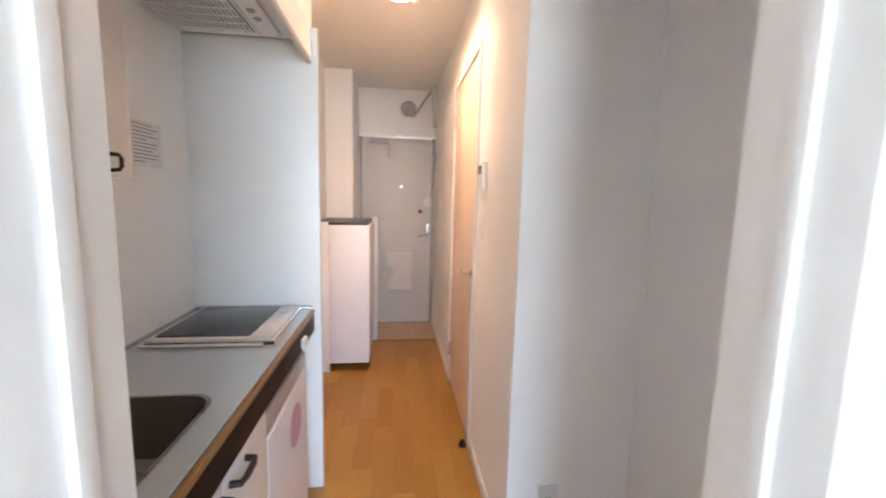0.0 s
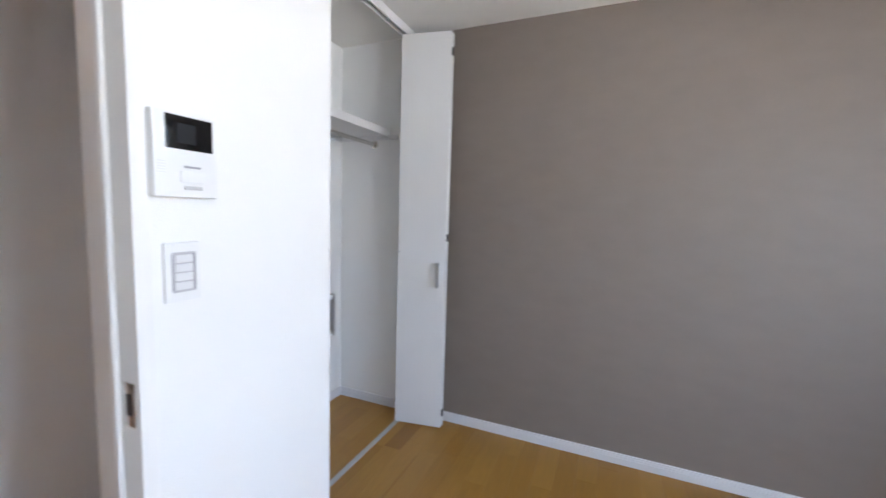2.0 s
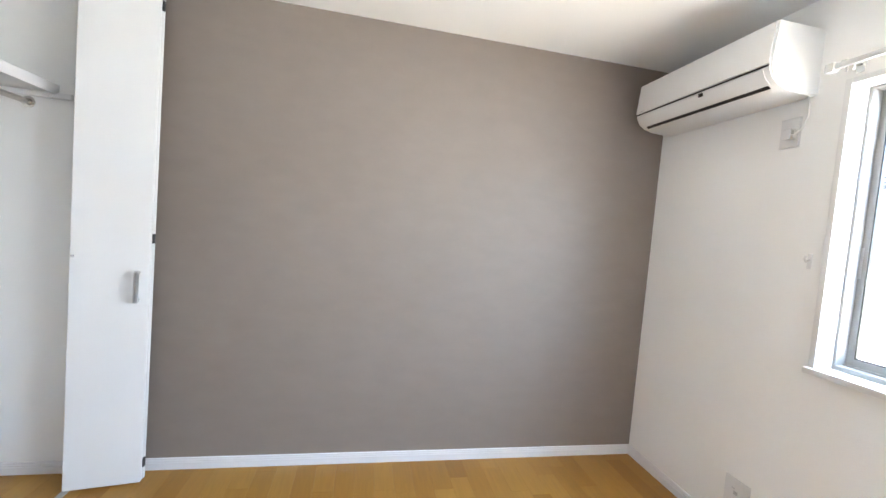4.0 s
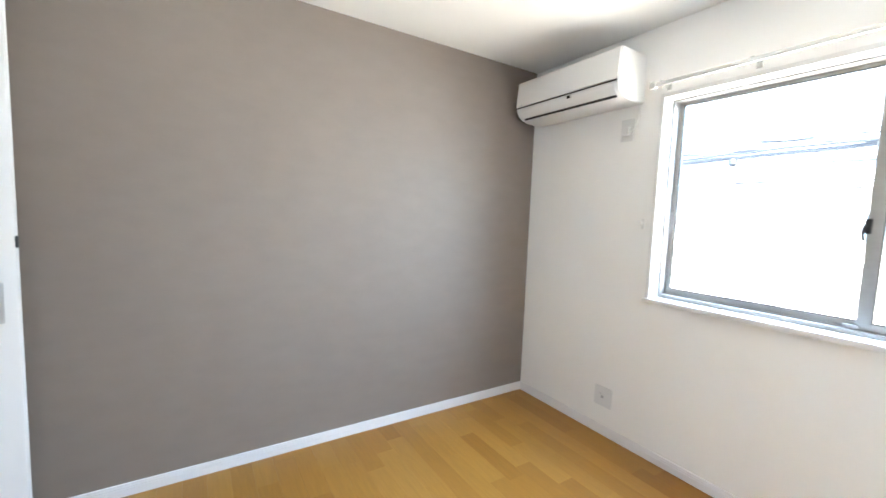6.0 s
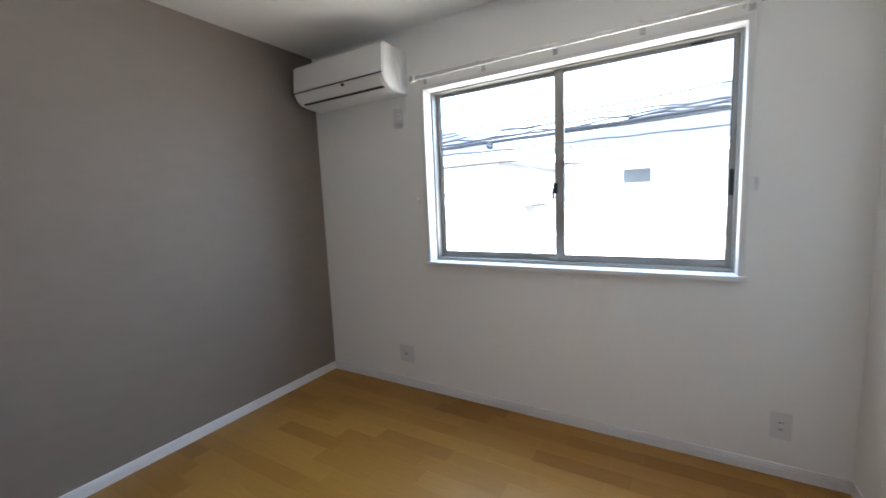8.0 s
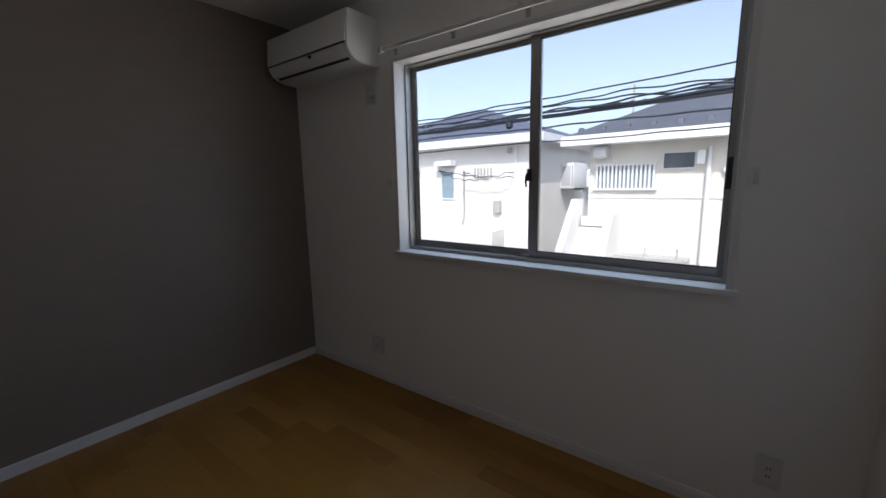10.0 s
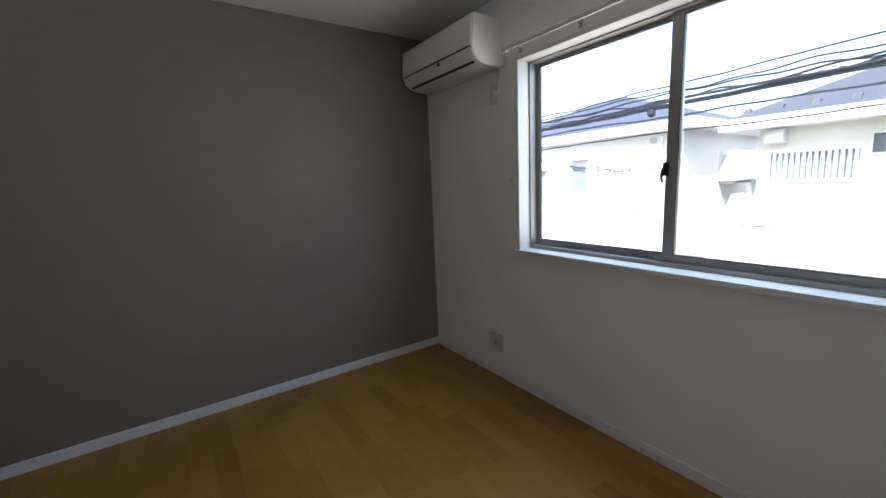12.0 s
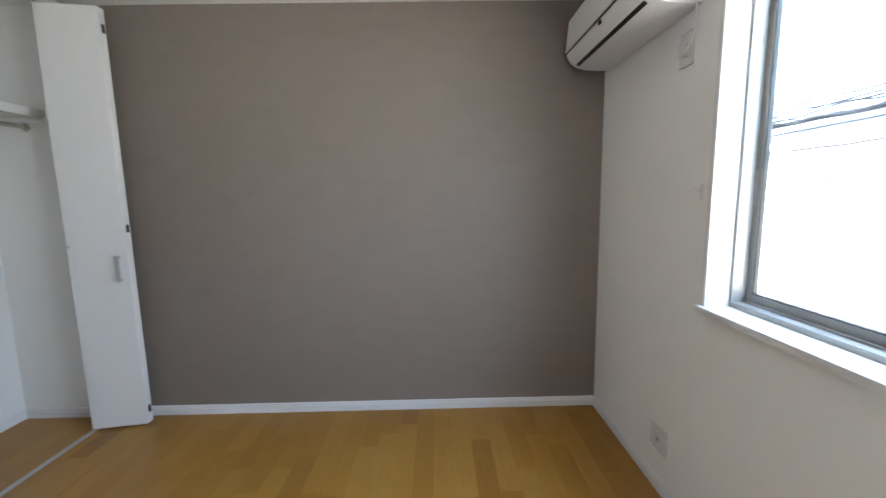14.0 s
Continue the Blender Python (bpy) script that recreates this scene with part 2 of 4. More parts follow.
def lathe(bm, c, axis, prof, n=28):
    """Turn (radius, height) pairs round an axis at c."""
    a = Vector(axis).normalized()
    u = a.orthogonal().normalized()
    w = a.cross(u)
    rings = [[bm.verts.new(Vector(c) + a * h + r * (math.cos(t) * u + math.sin(t) * w)) for t in (2 * math.pi * k / n for k in range(n))] for r, h in prof]
    for p, q in zip(rings, rings[1:]):
        for k in range(n):
            bm.faces.new((p[k], p[(k + 1) % n], q[(k + 1) % n], q[k]))
    bm.faces.new(rings[0][::-1])
    bm.faces.new(rings[-1])
    bmesh.ops.recalc_face_normals(bm, faces=bm.faces)
    return bm


ORIGIN = {}


def finish(name, bm, material, base):
    me = bpy.data.meshes.new(name)
    for v in bm.verts:
        v.co -= base
    bmesh.ops.recalc_face_normals(bm, faces=bm.faces)
    bm.to_mesh(me)
    bm.free()
    me.materials.append(material)
    for p in me.polygons:
        p.use_smooth = False
    return new(name, me)


def smooth(ob):
    for p in ob.data.polygons:
        p.use_smooth = True
    ob.data.set_sharp_from_angle(angle=radians(35))
    return ob


def thing(name, base, label, category, group="", kind=""):
    ob = new(name)
    ob.empty_display_size = 0.05
    ob.location = base
    ORIGIN[ob] = Vector(base)
    return tagged(ob, label, category, group, kind)


def part(name, bm, material, parent, label="", kind=""):
    base = ORIGIN[parent]
    ob = finish(name, bm, material, base)
    ob.parent = parent
    ORIGIN[ob] = base
    tagged(ob, label, kind=kind)
    return smooth(ob)


def solid(name, bm, material, base=(0, 0, 0), label="", category="", group="", kind=""):
    ob = finish(name, bm, material, Vector(base))
    ob.location = base
    ORIGIN[ob] = Vector(base)
    tagged(ob, label, category, group, kind)
    return smooth(ob)


def structure(name, bm, material, label, category="wall"):
    return solid(name, bm, material, (0, 0, 0), label, category, kind="structure")


# ---- the plan ----
XG, YW, XL = 2.25, -2.62, -0.79      # taupe wall, window wall, far wall of the room
H = 2.40
JL, JR, YP0, YP1 = -0.278, 0.423, 0.0, 0.12   # doorway to the kitchen
XC, YC, YB = 0.965, 0.39, 0.94       # closet: side, track, back
XH, YH = 0.412, 0.94                # hall wall and its corner
XK = -0.81                           # wall behind the worktop
YE, ZG, YG = 3.85, -0.02, 3.265       # entrance wall, sunk floor, its edge
WX0, WX1, WZ0, WZ1 = -0.384, 1.297, 0.918, 2.030  # window opening

structure("wall_window", (lambda bm: (box(bm, XL - 0.15, WX0, YW - 0.16, YW, -0.1, H), box(bm, WX1, XG + 0.15, YW - 0.16, YW, -0.1, H),
          box(bm, WX0, WX1, YW - 0.16, YW, -0.1, WZ0 - 0.024), box(bm, WX0, WX1, YW - 0.16, YW, WZ1, H), bm)[-1])(bmesh.new()), WALLPAPER,
          "white textured wallpaper on the window wall")
structure("wall_accent", B(XG, XG + 0.15, YW, YC - 0.02, -0.1, H), TAUPE, "taupe grey accent wallpaper on the long wall")
structure("wall_closet_side", B(XG, XG + 0.15, YC - 0.02, YB, -0.1, H), WALLPAPER, "white wallpaper inside the closet")
structure("wall_closet_back", B(XC, XG + 0.15, YB, YB + 0.12, -0.1, H), WALLPAPER, "white wallpaper at the back of the closet")
structure("wall_room_side", B(XL - 0.15, XL, YW, YP0, -0.1, H), WALLPAPER, "white wallpaper on the side wall of the room")
structure("wall_partition", (lambda bm: (box(bm, XL - 0.15, JL - 0.03, YP0, YP1, -0.1, H), box(bm, JL - 0.03, JR + 0.03, YP0, YP1, 2.06, H), bm)[-1])(bmesh.new()), WALLPAPER,
          "white partition wall beside the doorway")
structure("wall_intercom", (lambda bm: (box(bm, JR + 0.03, XC, YP0, YP1, -0.1, H), box(bm, XC - 0.1, XC, YP1, YB + 0.12, -0.1, H), bm)[-1])(bmesh.new()), WALLPAPER,
          "white wall carrying the intercom")
structure("wall_alcove", B(XH, XC - 0.1, YH, YH + 0.12, -0.1, H), WALLPAPER, "white wall at the back of the alcove")
structure("wall_hall", (lambda bm: (box(bm, XH, XH + 0.12, YH + 0.12, 1.622, -0.1, H), box(bm, XH, XH + 0.12, 2.44, YE, -0.1, H), box(bm, XH, XH + 0.12, 1.622, 2.44, 2.065, H), bm)[-1])(bmesh.new()), WALLPAPER,
          "white hall wall with an inner door")
structure("wall_kitchen_back", B(XK - 0.12, XK, YP1, 1.43, -0.1, H), PANEL, "pale glossy panel behind the worktop")
structure("wall_hall_left", (lambda bm: (box(bm, -0.72, -0.60, 1.44, YE, -0.1, H), box(bm, XK - 0.12, -0.60, 1.43, 1.44, -0.1, H), bm)[-1])(bmesh.new()), WALLPAPER, "white wallpaper on the hall side wall")
structure("wall_nib", B(-0.60, -0.368, 3.30, YE, -0.1, H), WALLPAPER, "white wall return beside the entrance")
structure("wall_entrance", (lambda bm: (box(bm, -0.361, 0.409, YE, YE + 0.12, 1.957, H), box(bm, -0.72, -0.361, YE, YE + 0.12, -0.1, H), box(bm, 0.409, 0.60, YE, YE + 0.12, -0.1, H), bm)[-1])(bmesh.new()), WALLPAPER,
          "white wall above the entrance door")
structure("wall_toilet", (lambda bm: (box(bm, XH + 0.9, XH + 1.0, 1.06, YE, -0.1, H), box(bm, XH + 0.12, XH + 0.9, YE, YE + 0.12, -0.1, H), box(bm, XH + 0.12, XH + 0.9, 1.06, YE, -0.1, -0.02), bm)[-1])(bmesh.new()), WALLPAPER, "white wall behind the inner door")
structure("ceiling", B(XL - 0.15, XG + 0.15, YW - 0.16, YE + 0.12, H, H + 0.15), CEILPAPER, "white papered ceiling", "ceiling")
structure("soffit", B(XK, -0.335, YP1, 1.43, 1.975, H), WALLPAPER, "white boxed soffit over the kitchen", "wall")

# ---- floors ----
floor = structure("floor", (lambda bm: (box(bm, XL - 0.15, XG + 0.15, YW - 0.16, YH, -0.10, -0.006), bm)[-1])(bmesh.new()), SUBFLOOR, "golden oak strip flooring with staggered joints", "floor")
hall_floor = structure("hall_floor", B(-0.72, XH + 0.12, YH, YG, -0.10, -0.006), SUBFLOOR, "golden oak strip flooring in the hall", "floor")
structure("entrance_floor", B(-0.60, XH, YG, YE, -0.12, ZG), GENKAN, "beige sheet floor of the entrance", "floor")
structure("entrance_edge", B(-0.60, XH, YG - 0.012, YG + 0.006, -0.02, 0.004, bevel=0.002), WOODEDGE, "wooden edge strip of the entrance step", "trim")


# ---- trim ----
def baseboard(p, q, nx, ny, label="white ribbed baseboard"):
    """A skirting with two grooves along a wall from p to q, standing out towards (nx, ny)."""
    bm = bmesh.new()
    prof = ((0, 0), (0.009, 0), (0.009, 0.036), (0.0062, 0.037), (0.0062, 0.039), (0.009, 0.040), (0.009, 0.047), (0.0062, 0.048), (0.0062, 0.050), (0.0085, 0.051), (0.007, 0.058), (0.004, 0.060), (0, 0.060))
    lo = [bm.verts.new((p[0] + nx * d, p[1] + ny * d, z + 0.001)) for d, z in prof]
    hi = [bm.verts.new((q[0] + nx * d, q[1] + ny * d, z + 0.001)) for d, z in prof]
    bm.faces.new(lo), bm.faces.new(hi)
    for i in range(len(prof)):
        j = (i + 1) % len(prof)
        bm.faces.new((lo[i], lo[j], hi[j], hi[i]))
    return structure("baseboard", bm, BASE, label, "baseboard")


baseboard((XG, YW + 0.009), (XG, 0.30), -1, 0)
baseboard((XG, YC + 0.03), (XG, YB - 0.009), -1, 0)
baseboard((XL, YW), (XG, YW), 0, 1)
baseboard((XL, YW + 0.009), (XL, YP0 - 0.009), 1, 0)
baseboard((XL, YP0), (JL - 0.03, YP0), 0, -1)
baseboard((JR + 0.03, YP0), (XC, YP0), 0, -1)
baseboard((XC, YB), (XG, YB), 0, -1)
baseboard((XH - 0.009, YH), (XC - 0.1, YH), 0, -1)
baseboard((XH, YH), (XH, 1.60), -1, 0)
baseboard((XH, 2.48), (XH, YG), -1, 0)
baseboard((XC - 0.1, YP1), (XC - 0.1, YH - 0.009), -1, 0)

# ---- doorway ----
df = thing("door_frame", (0.1, 0.06, 0), "white door frame around the open doorway", "door frame", kind="structure")
for x0, x1, s in ((JL - 0.03, JL, 1), (JR, JR + 0.03, -1)):
    part("jamb", B(x0, x1, YP0 - 0.012, YP1 + 0.012, 0, 2.03, bevel=0.002), FRAMEWHITE, df)
    xs = sorted((JL if s > 0 else JR, (JL if s > 0 else JR) + s * 0.010))
    part("stop", B(xs[0], xs[1], 0.045, 0.070, 0, 2.02, bevel=0.002), FRAMEWHITE, df)
part("head", B(JL, JR, YP0 - 0.012, YP1 + 0.012, 2.0, 2.03, bevel=0.002), FRAMEWHITE, df)
sp = part("strike_plate", B(JR - 0.0015, JR + 0.001, 0.002, 0.036, 0.915, 1.000, bevel=0.0006), CHROME, df, "satin steel strike plate")
part("latch_hole", B(JR - 0.0022, JR - 0.0012, 0.011, 0.027, 0.937, 0.979), BLACK, sp)

# ---- window ----
win = thing("window_1", (0.47, YW, WZ0), "two-pane sliding aluminium window with white sill", "window", kind="structure")
RY0, RY1 = YW - 0.078, YW + 0.012     # reveal from the sash frame to the room
part("window_sill", B(WX0 - 0.010, WX1 + 0.007, RY0, YW + 0.030, WZ0 - 0.024, WZ0, bevel=0.003), TRIM, win, "white window board")
part("reveal", B(WX0, WX0 + 0.026, RY0, RY1, WZ0, WZ1, bevel=0.0015), TRIM, win)
part("reveal", B(WX1 - 0.022, WX1, RY0, RY1, WZ0, WZ1, bevel=0.0015), TRIM, win)
part("reveal", B(WX0 + 0.026, WX1 - 0.022, RY0, RY1, WZ1 - 0.022, WZ1, bevel=0.0015), TRIM, win)
FX0, FX1, FZ0, FZ1 = WX0 + 0.012, WX1 - 0.004, WZ0 - 0.002, WZ1
fr = bmesh.new()
box(fr, WX0, FX0 + 0.028, YW - 0.155, RY0, WZ0 - 0.024, FZ1), box(fr, FX1 - 0.028, WX1, YW - 0.155, RY0, WZ0 - 0.024, FZ1)
box(fr, FX0 + 0.028, FX1 - 0.028, YW - 0.155, RY0, FZ1 - 0.030, FZ1), box(fr, FX0 + 0.028, FX1 - 0.028, YW - 0.155, RY0, WZ0 - 0.024, FZ0 + 0.020)
part("window_frame", fr, ALU, win, "silver aluminium outer frame")
for k in range(2):
    part("rail", B(FX0 + 0.028, FX1 - 0.028, YW - 0.118 - 0.024 * k, YW - 0.114 - 0.024 * k, FZ0 + 0.020, FZ0 + 0.027), ALU, win)


def sash(x0, x1, y, z0, z1, left, right, top, bottom):
    """One sliding sash: four aluminium bars, gaskets and a pane."""
    s = part("sash", (lambda bm: (box(bm, x0, x0 + left, y - 0.011, y + 0.011, z0, z1, bevel=0.0015), box(bm, x1 - right, x1, y - 0.011, y + 0.011, z0, z1, bevel=0.0015),
             box(bm, x0 + left, x1 - right, y - 0.011, y + 0.010, z1 - top, z1), box(bm, x0 + left, x1 - right, y - 0.011, y + 0.010, z0, z0 + bottom), bm)[-1])(bmesh.new()), ALU, win, "silver aluminium sash")
    a, b, c, d = x0 + left, x1 - right, z0 + bottom, z1 - top
    g = bmesh.new()
    box(g, a, a + 0.004, y - 0.008, y + 0.0085, c, d), box(g, b - 0.004, b, y - 0.008, y + 0.0085, c, d)
    box(g, a + 0.004, b - 0.004, y - 0.008, y + 0.0085, d - 0.004, d), box(g, a + 0.004, b - 0.004, y - 0.008, y + 0.0085, c, c + 0.004)
    part("gasket", g, ALU_DK, s)
    p = part("pane", B(a + 0.004, b - 0.004, y - 0.002, y + 0.002, c + 0.004, d - 0.004), GLASS, s, "clear glass")
    p.visible_shadow = False
    return s


s_out = sash(0.440, FX1 - 0.014, YW - 0.141, FZ0 + 0.016, FZ1 - 0.014, 0.045, 0.036, 0.032, 0.036)
s_in = sash(FX0 + 0.014, 0.485, YW - 0.117, FZ0 + 0.016, FZ1 - 0.014, 0.034, 0.046, 0.030, 0.036)
part("pull", B(1.256, 1.274, YW - 0.130, YW - 0.1275, 1.28, 1.40, bevel=0.001), GREYPL, s_out)
part("pull", B(-0.342, -0.325, YW - 0.1065, YW - 0.1045, 1.28, 1.40, bevel=0.001), ALU_DK, s_in)
lk = part("crescent_lock", (lambda bm: (box(bm, 0.470, 0.490, YW - 0.107, YW - 0.090, 1.325, 1.385, bevel=0.003), tube(bm, [(0.488, YW - 0.092, 1.362), (0.492, YW - 0.086, 1.342), (0.491, YW - 0.084, 1.318), (0.487, YW - 0.084, 1.296)], 0.0055), bm)[-1])(bmesh.new()), BLACK, s_in, "dark crescent lock")
part("stopper", B(0.475, 0.520, YW - 0.106, YW - 0.100, FZ0 + 0.024, FZ0 + 0.040, bevel=0.001), GREYPL, win)
part("vent_slot", B(-0.245, -0.155, YW - 0.1065, YW - 0.1045, FZ1 - 0.046, FZ1 - 0.036, bevel=0.001), ALU_DK, s_in)

# ---- curtain rail ----
cr = thing("curtain_rail", (0.45, YW, 2.06), "white slim curtain rail on brackets above the window", "curtain rail")
part("rail", (lambda bm: (box(bm, -0.395, 1.285, YW + 0.078, YW + 0.094, 2.050, 2.070, bevel=0.003), bm)[-1])(bmesh.new()), RAILMAT, cr)
for x in (-0.37, 0.04, 0.45, 0.86, 1.26):
    part("bracket", (lambda bm: (box(bm, x - 0.012, x + 0.012, YW, YW + 0.004, 2.045, 2.090, bevel=0.001), box(bm, x - 0.008, x + 0.008, YW + 0.003, YW + 0.088, 2.071, 2.077, bevel=0.001), bm)[-1])(bmesh.new()), RAILMAT, cr)
for x in (-0.405, 1.298):
    part("end_cap", B(x - 0.016, x + 0.016, YW + 0.072, YW + 0.100, 2.044, 2.076, bevel=0.005, seg=3), RAILMAT, cr)
for x in (1.245, 1.225, -0.335, -0.355):
    part("runner", T([(x, YW + 0.086, 2.050), (x, YW + 0.086, 2.036), (x + 0.004, YW + 0.086, 2.030)], 0.003), RAILMAT, cr)


def tassel_hook(x, z):
    t = thing("tassel_hook", (x, YW, z), "small white curtain tassel hook screwed to the wall", "hook", "tassel hooks beside the window")
    part("plate", B(x - 0.008, x + 0.008, YW, YW + 0.004, z - 0.03, z + 0.03, bevel=0.0015), OUTLET, t)
    part("hook", T([(x, YW + 0.003, z + 0.008), (x, YW + 0.022, z - 0.002), (x, YW + 0.030, z + 0.010), (x, YW + 0.026, z + 0.022)], 0.004), OUTLET, t)


tassel_hook(1.346, 1.330), tassel_hook(-0.412, 1.328)

# ---- air conditioner ----
ac = thing("air_conditioner", (1.80, YW, 2.01), "white wall-mounted split air conditioner in the corner", "air conditioner")
AX0, AX1 = 1.398, 2.185
body = [(YW, 2.004), (YW, 2.268), (YW + 0.2150, 2.268), (YW + 0.2260, 2.264), (YW + 0.2320, 2.254), (YW + 0.2460, 2.102), (YW + 0.2420, 2.072), (YW + 0.2250, 2.042), (YW + 0.1900, 2.018), (YW + 0.1400, 2.005), (YW + 0.0600, 2.000)]
b = prism(bmesh.new(), body, AX0, AX1, "x")
bmesh.ops.bevel(b, geom=[e for e in b.edges if abs(e.verts[0].co.x - e.verts[1].co.x) < 1e-6 and e.verts[0].co.y + e.verts[1].co.y > 2 * YW + 0.0100], offset=0.006, segments=3, affect="EDGES")
part("body", b, PLASTIC, ac)
part("front_panel", prism(bmesh.new(), [(YW + 0.2305, 2.262), (YW + 0.2365, 2.258), (YW + 0.2515, 2.096), (YW + 0.2440, 2.092)], AX0 + 0.006, AX1 - 0.006, "x"), PLASTIC, ac)
part("panel_gap", prism(bmesh.new(), [(YW + 0.2420, 2.095), (YW + 0.2485, 2.092), (YW + 0.2482, 2.086), (YW + 0.2420, 2.086)], AX0 + 0.010, AX1 - 0.010, "x"), BLACK, ac, "dark gap under the front panel")
part("louver", prism(bmesh.new(), [(YW + 0.2470, 2.080), (YW + 0.2485, 2.078), (YW + 0.2320, 2.044), (YW + 0.2050, 2.023), (YW + 0.2030, 2.026), (YW + 0.2300, 2.048)], AX0 + 0.03, AX1 - 0.03, "x"), PLASTIC, ac)
part("outlet_slot", prism(bmesh.new(), [(YW + 0.2040, 2.034), (YW + 0.2015, 2.0235), (YW + 0.1870, 2.0145), (YW + 0.1820, 2.030)], AX0 + 0.04, AX1 - 0.04, "x"), BLACK, ac, "dark air outlet slot")
part("sensor", B(1.716, 1.738, YW + 0.2420, YW + 0.2505, 2.062, 2.078, bevel=0.002), BLACK, ac)
part("badge", B(2.12, 2.15, YW + 0.2490, YW + 0.2512, 2.100, 2.104), GREYPL, ac)
cord = part("power_cord", T([(1.420, YW + 0.02, 2.015), (1.408, YW + 0.022, 1.97), (1.406, YW + 0.024, 1.92), (1.422, YW + 0.028, 1.872), (1.446, YW + 0.034, 1.852), (1.458, YW + 0.034, 1.858)], 0.0035), PLASTIC, ac, "white power cord")


def outlet(name, c, normal, w, h, label, kind_of, face="double"):
    """A wall plate, its insert and its dark slots, on the wall through c facing normal."""
    t = thing(name, c, label, kind_of, "wall outlets")
    n = Vector(normal)
    u = Vector((-n.y, n.x, 0))
    def bb(du0, du1, z0, z1, d0, d1, bev=0.0):
        bm = B(0, 1, 0, 1, 0, 1)
        for v in bm.verts:
            v.co = Vector(c) + u * (du0 + (du1 - du0) * v.co.x) + n * (d0 + (d1 - d0) * v.co.y) + Vector((0, 0, z0 + (z1 - z0) * v.co.z))
        if bev:
            bmesh.ops.bevel(bm, geom=list(bm.edges), offset=bev, segments=2, affect="EDGES")
        return bm
    part("plate", bb(-w / 2, w / 2, -h / 2, h / 2, 0, 0.0085, 0.0025), OUTLET, t)
    if face == "coax":
        part("insert", bb(-0.017, 0.017, -0.033, 0.033, 0.008, 0.0105, 0.0005), OUTLET, t)
        part("socket", bb(-0.006, 0.006, -0.006, 0.006, 0.0105, 0.015, 0.002), GREYPL, t)
        part("slot", bb(-0.022, -0.006, 0.014, 0.018, 0.0105, 0.0112), GREYPL, t)
    else:
        part("insert", bb(-0.013, 0.013, -0.034, 0.034, 0.008, 0.0105, 0.0005), OUTLET, t)
        for z in (0.016, -0.016):
            for du in (-0.005, 0.005):
                part("slot", bb(du - 0.0016, du + 0.0016, z - 0.0055, z + 0.0055, 0.0105, 0.0112), BLACK, t)
    return t, bb


outlet("wall_outlet", (1.517, YW, 0.245), (0, 1, 0), 0.112, 0.116, "white square wall outlet with an aerial socket", "outlet", "coax")
outlet("wall_outlet", (-0.541, YW, 0.245), (0, 1, 0), 0.072, 0.120, "white double wall outlet below the window", "outlet")
outlet("wall_outlet", (0.562, YH, 0.243), (0, -1, 0), 0.072, 0.120, "white double wall outlet in the alcove", "outlet")
t, bb = outlet("wall_outlet", (1.482, YW, 1.868), (0, 1, 0), 0.072, 0.120, "white wall outlet with the air conditioner plug", "outlet")
part("plug", bb(-0.002, 0.020, -0.028, 0.012, 0.009, 0.034, 0.004), OUTLET, t, "white plug")

# ---- intercom and switch ----
IX, IZ = 0.437, 1.346
ic = thing("intercom", (IX + 0.068, YP0, IZ), "white video intercom with a dark screen on the wall", "intercom")
part("body", B(IX + 0.014, IX + 0.137, YP0 - 0.030, YP0, IZ, IZ + 0.158, bevel=0.004), PLASTIC, ic)
scr = part("screen", B(IX + 0.036, IX + 0.128, YP0 - 0.0315, YP0 - 0.029, IZ + 0.090, IZ + 0.152, bevel=0.001), SCREEN, ic, "black glossy screen")
part("display", B(IX + 0.056, IX + 0.092, YP0 - 0.0320, YP0 - 0.0312, IZ + 0.102, IZ + 0.138), BLACK, scr)
part("button", B(IX + 0.070, IX + 0.102, YP0 - 0.0320, YP0 - 0.0295, IZ + 0.056, IZ + 0.060, bevel=0.0008), INK, ic)
part("button", B(IX + 0.062, IX + 0.112, YP0 - 0.0318, YP0 - 0.0295, IZ + 0.028, IZ + 0.050, bevel=0.0015), PLASTIC, ic)
part("button", B(IX + 0.070, IX + 0.104, YP0 - 0.0320, YP0 - 0.0295, IZ + 0.015, IZ + 0.022, bevel=0.0008), GREYPL, ic)
for i in range(5):
    part("speaker_slit", B(IX + 0.020, IX + 0.034, YP0 - 0.0308, YP0 - 0.0298, IZ + 0.044 + 0.005 * i, IZ + 0.0462 + 0.005 * i), OUTLET, ic)
ls = thing("light_switch", (0.5130, YP0, 1.199), "white light switch plate with four rockers", "light switch")
part("plate", B(0.4780, 0.5480, YP0 - 0.009, YP0, 1.140, 1.258, bevel=0.003), PLASTIC, ls)
part("surround", B(0.4910, 0.5380, YP0 - 0.0098, YP0 - 0.0085, 1.159, 1.239), SWITCHPL, ls)
# ink-coloured strips paint the shadow of the tilted rockers at both sides
part("gap", B(0.5315, 0.5375, YP0 - 0.0104, YP0 - 0.0096, 1.163, 1.235), INK, ls, "dark strip painted as the shadow beside the rockers")
part("gap", B(0.4895, 0.4925, YP0 - 0.0104, YP0 - 0.0096, 1.163, 1.235), INK, ls)
for i in range(4):
    part("rocker", B(0.4955, 0.5305, YP0 - 0.0135, YP0 - 0.0095, 1.1640 + 0.018 * i, 1.1795 + 0.018 * i, bevel=0.002), OUTLET, ls)


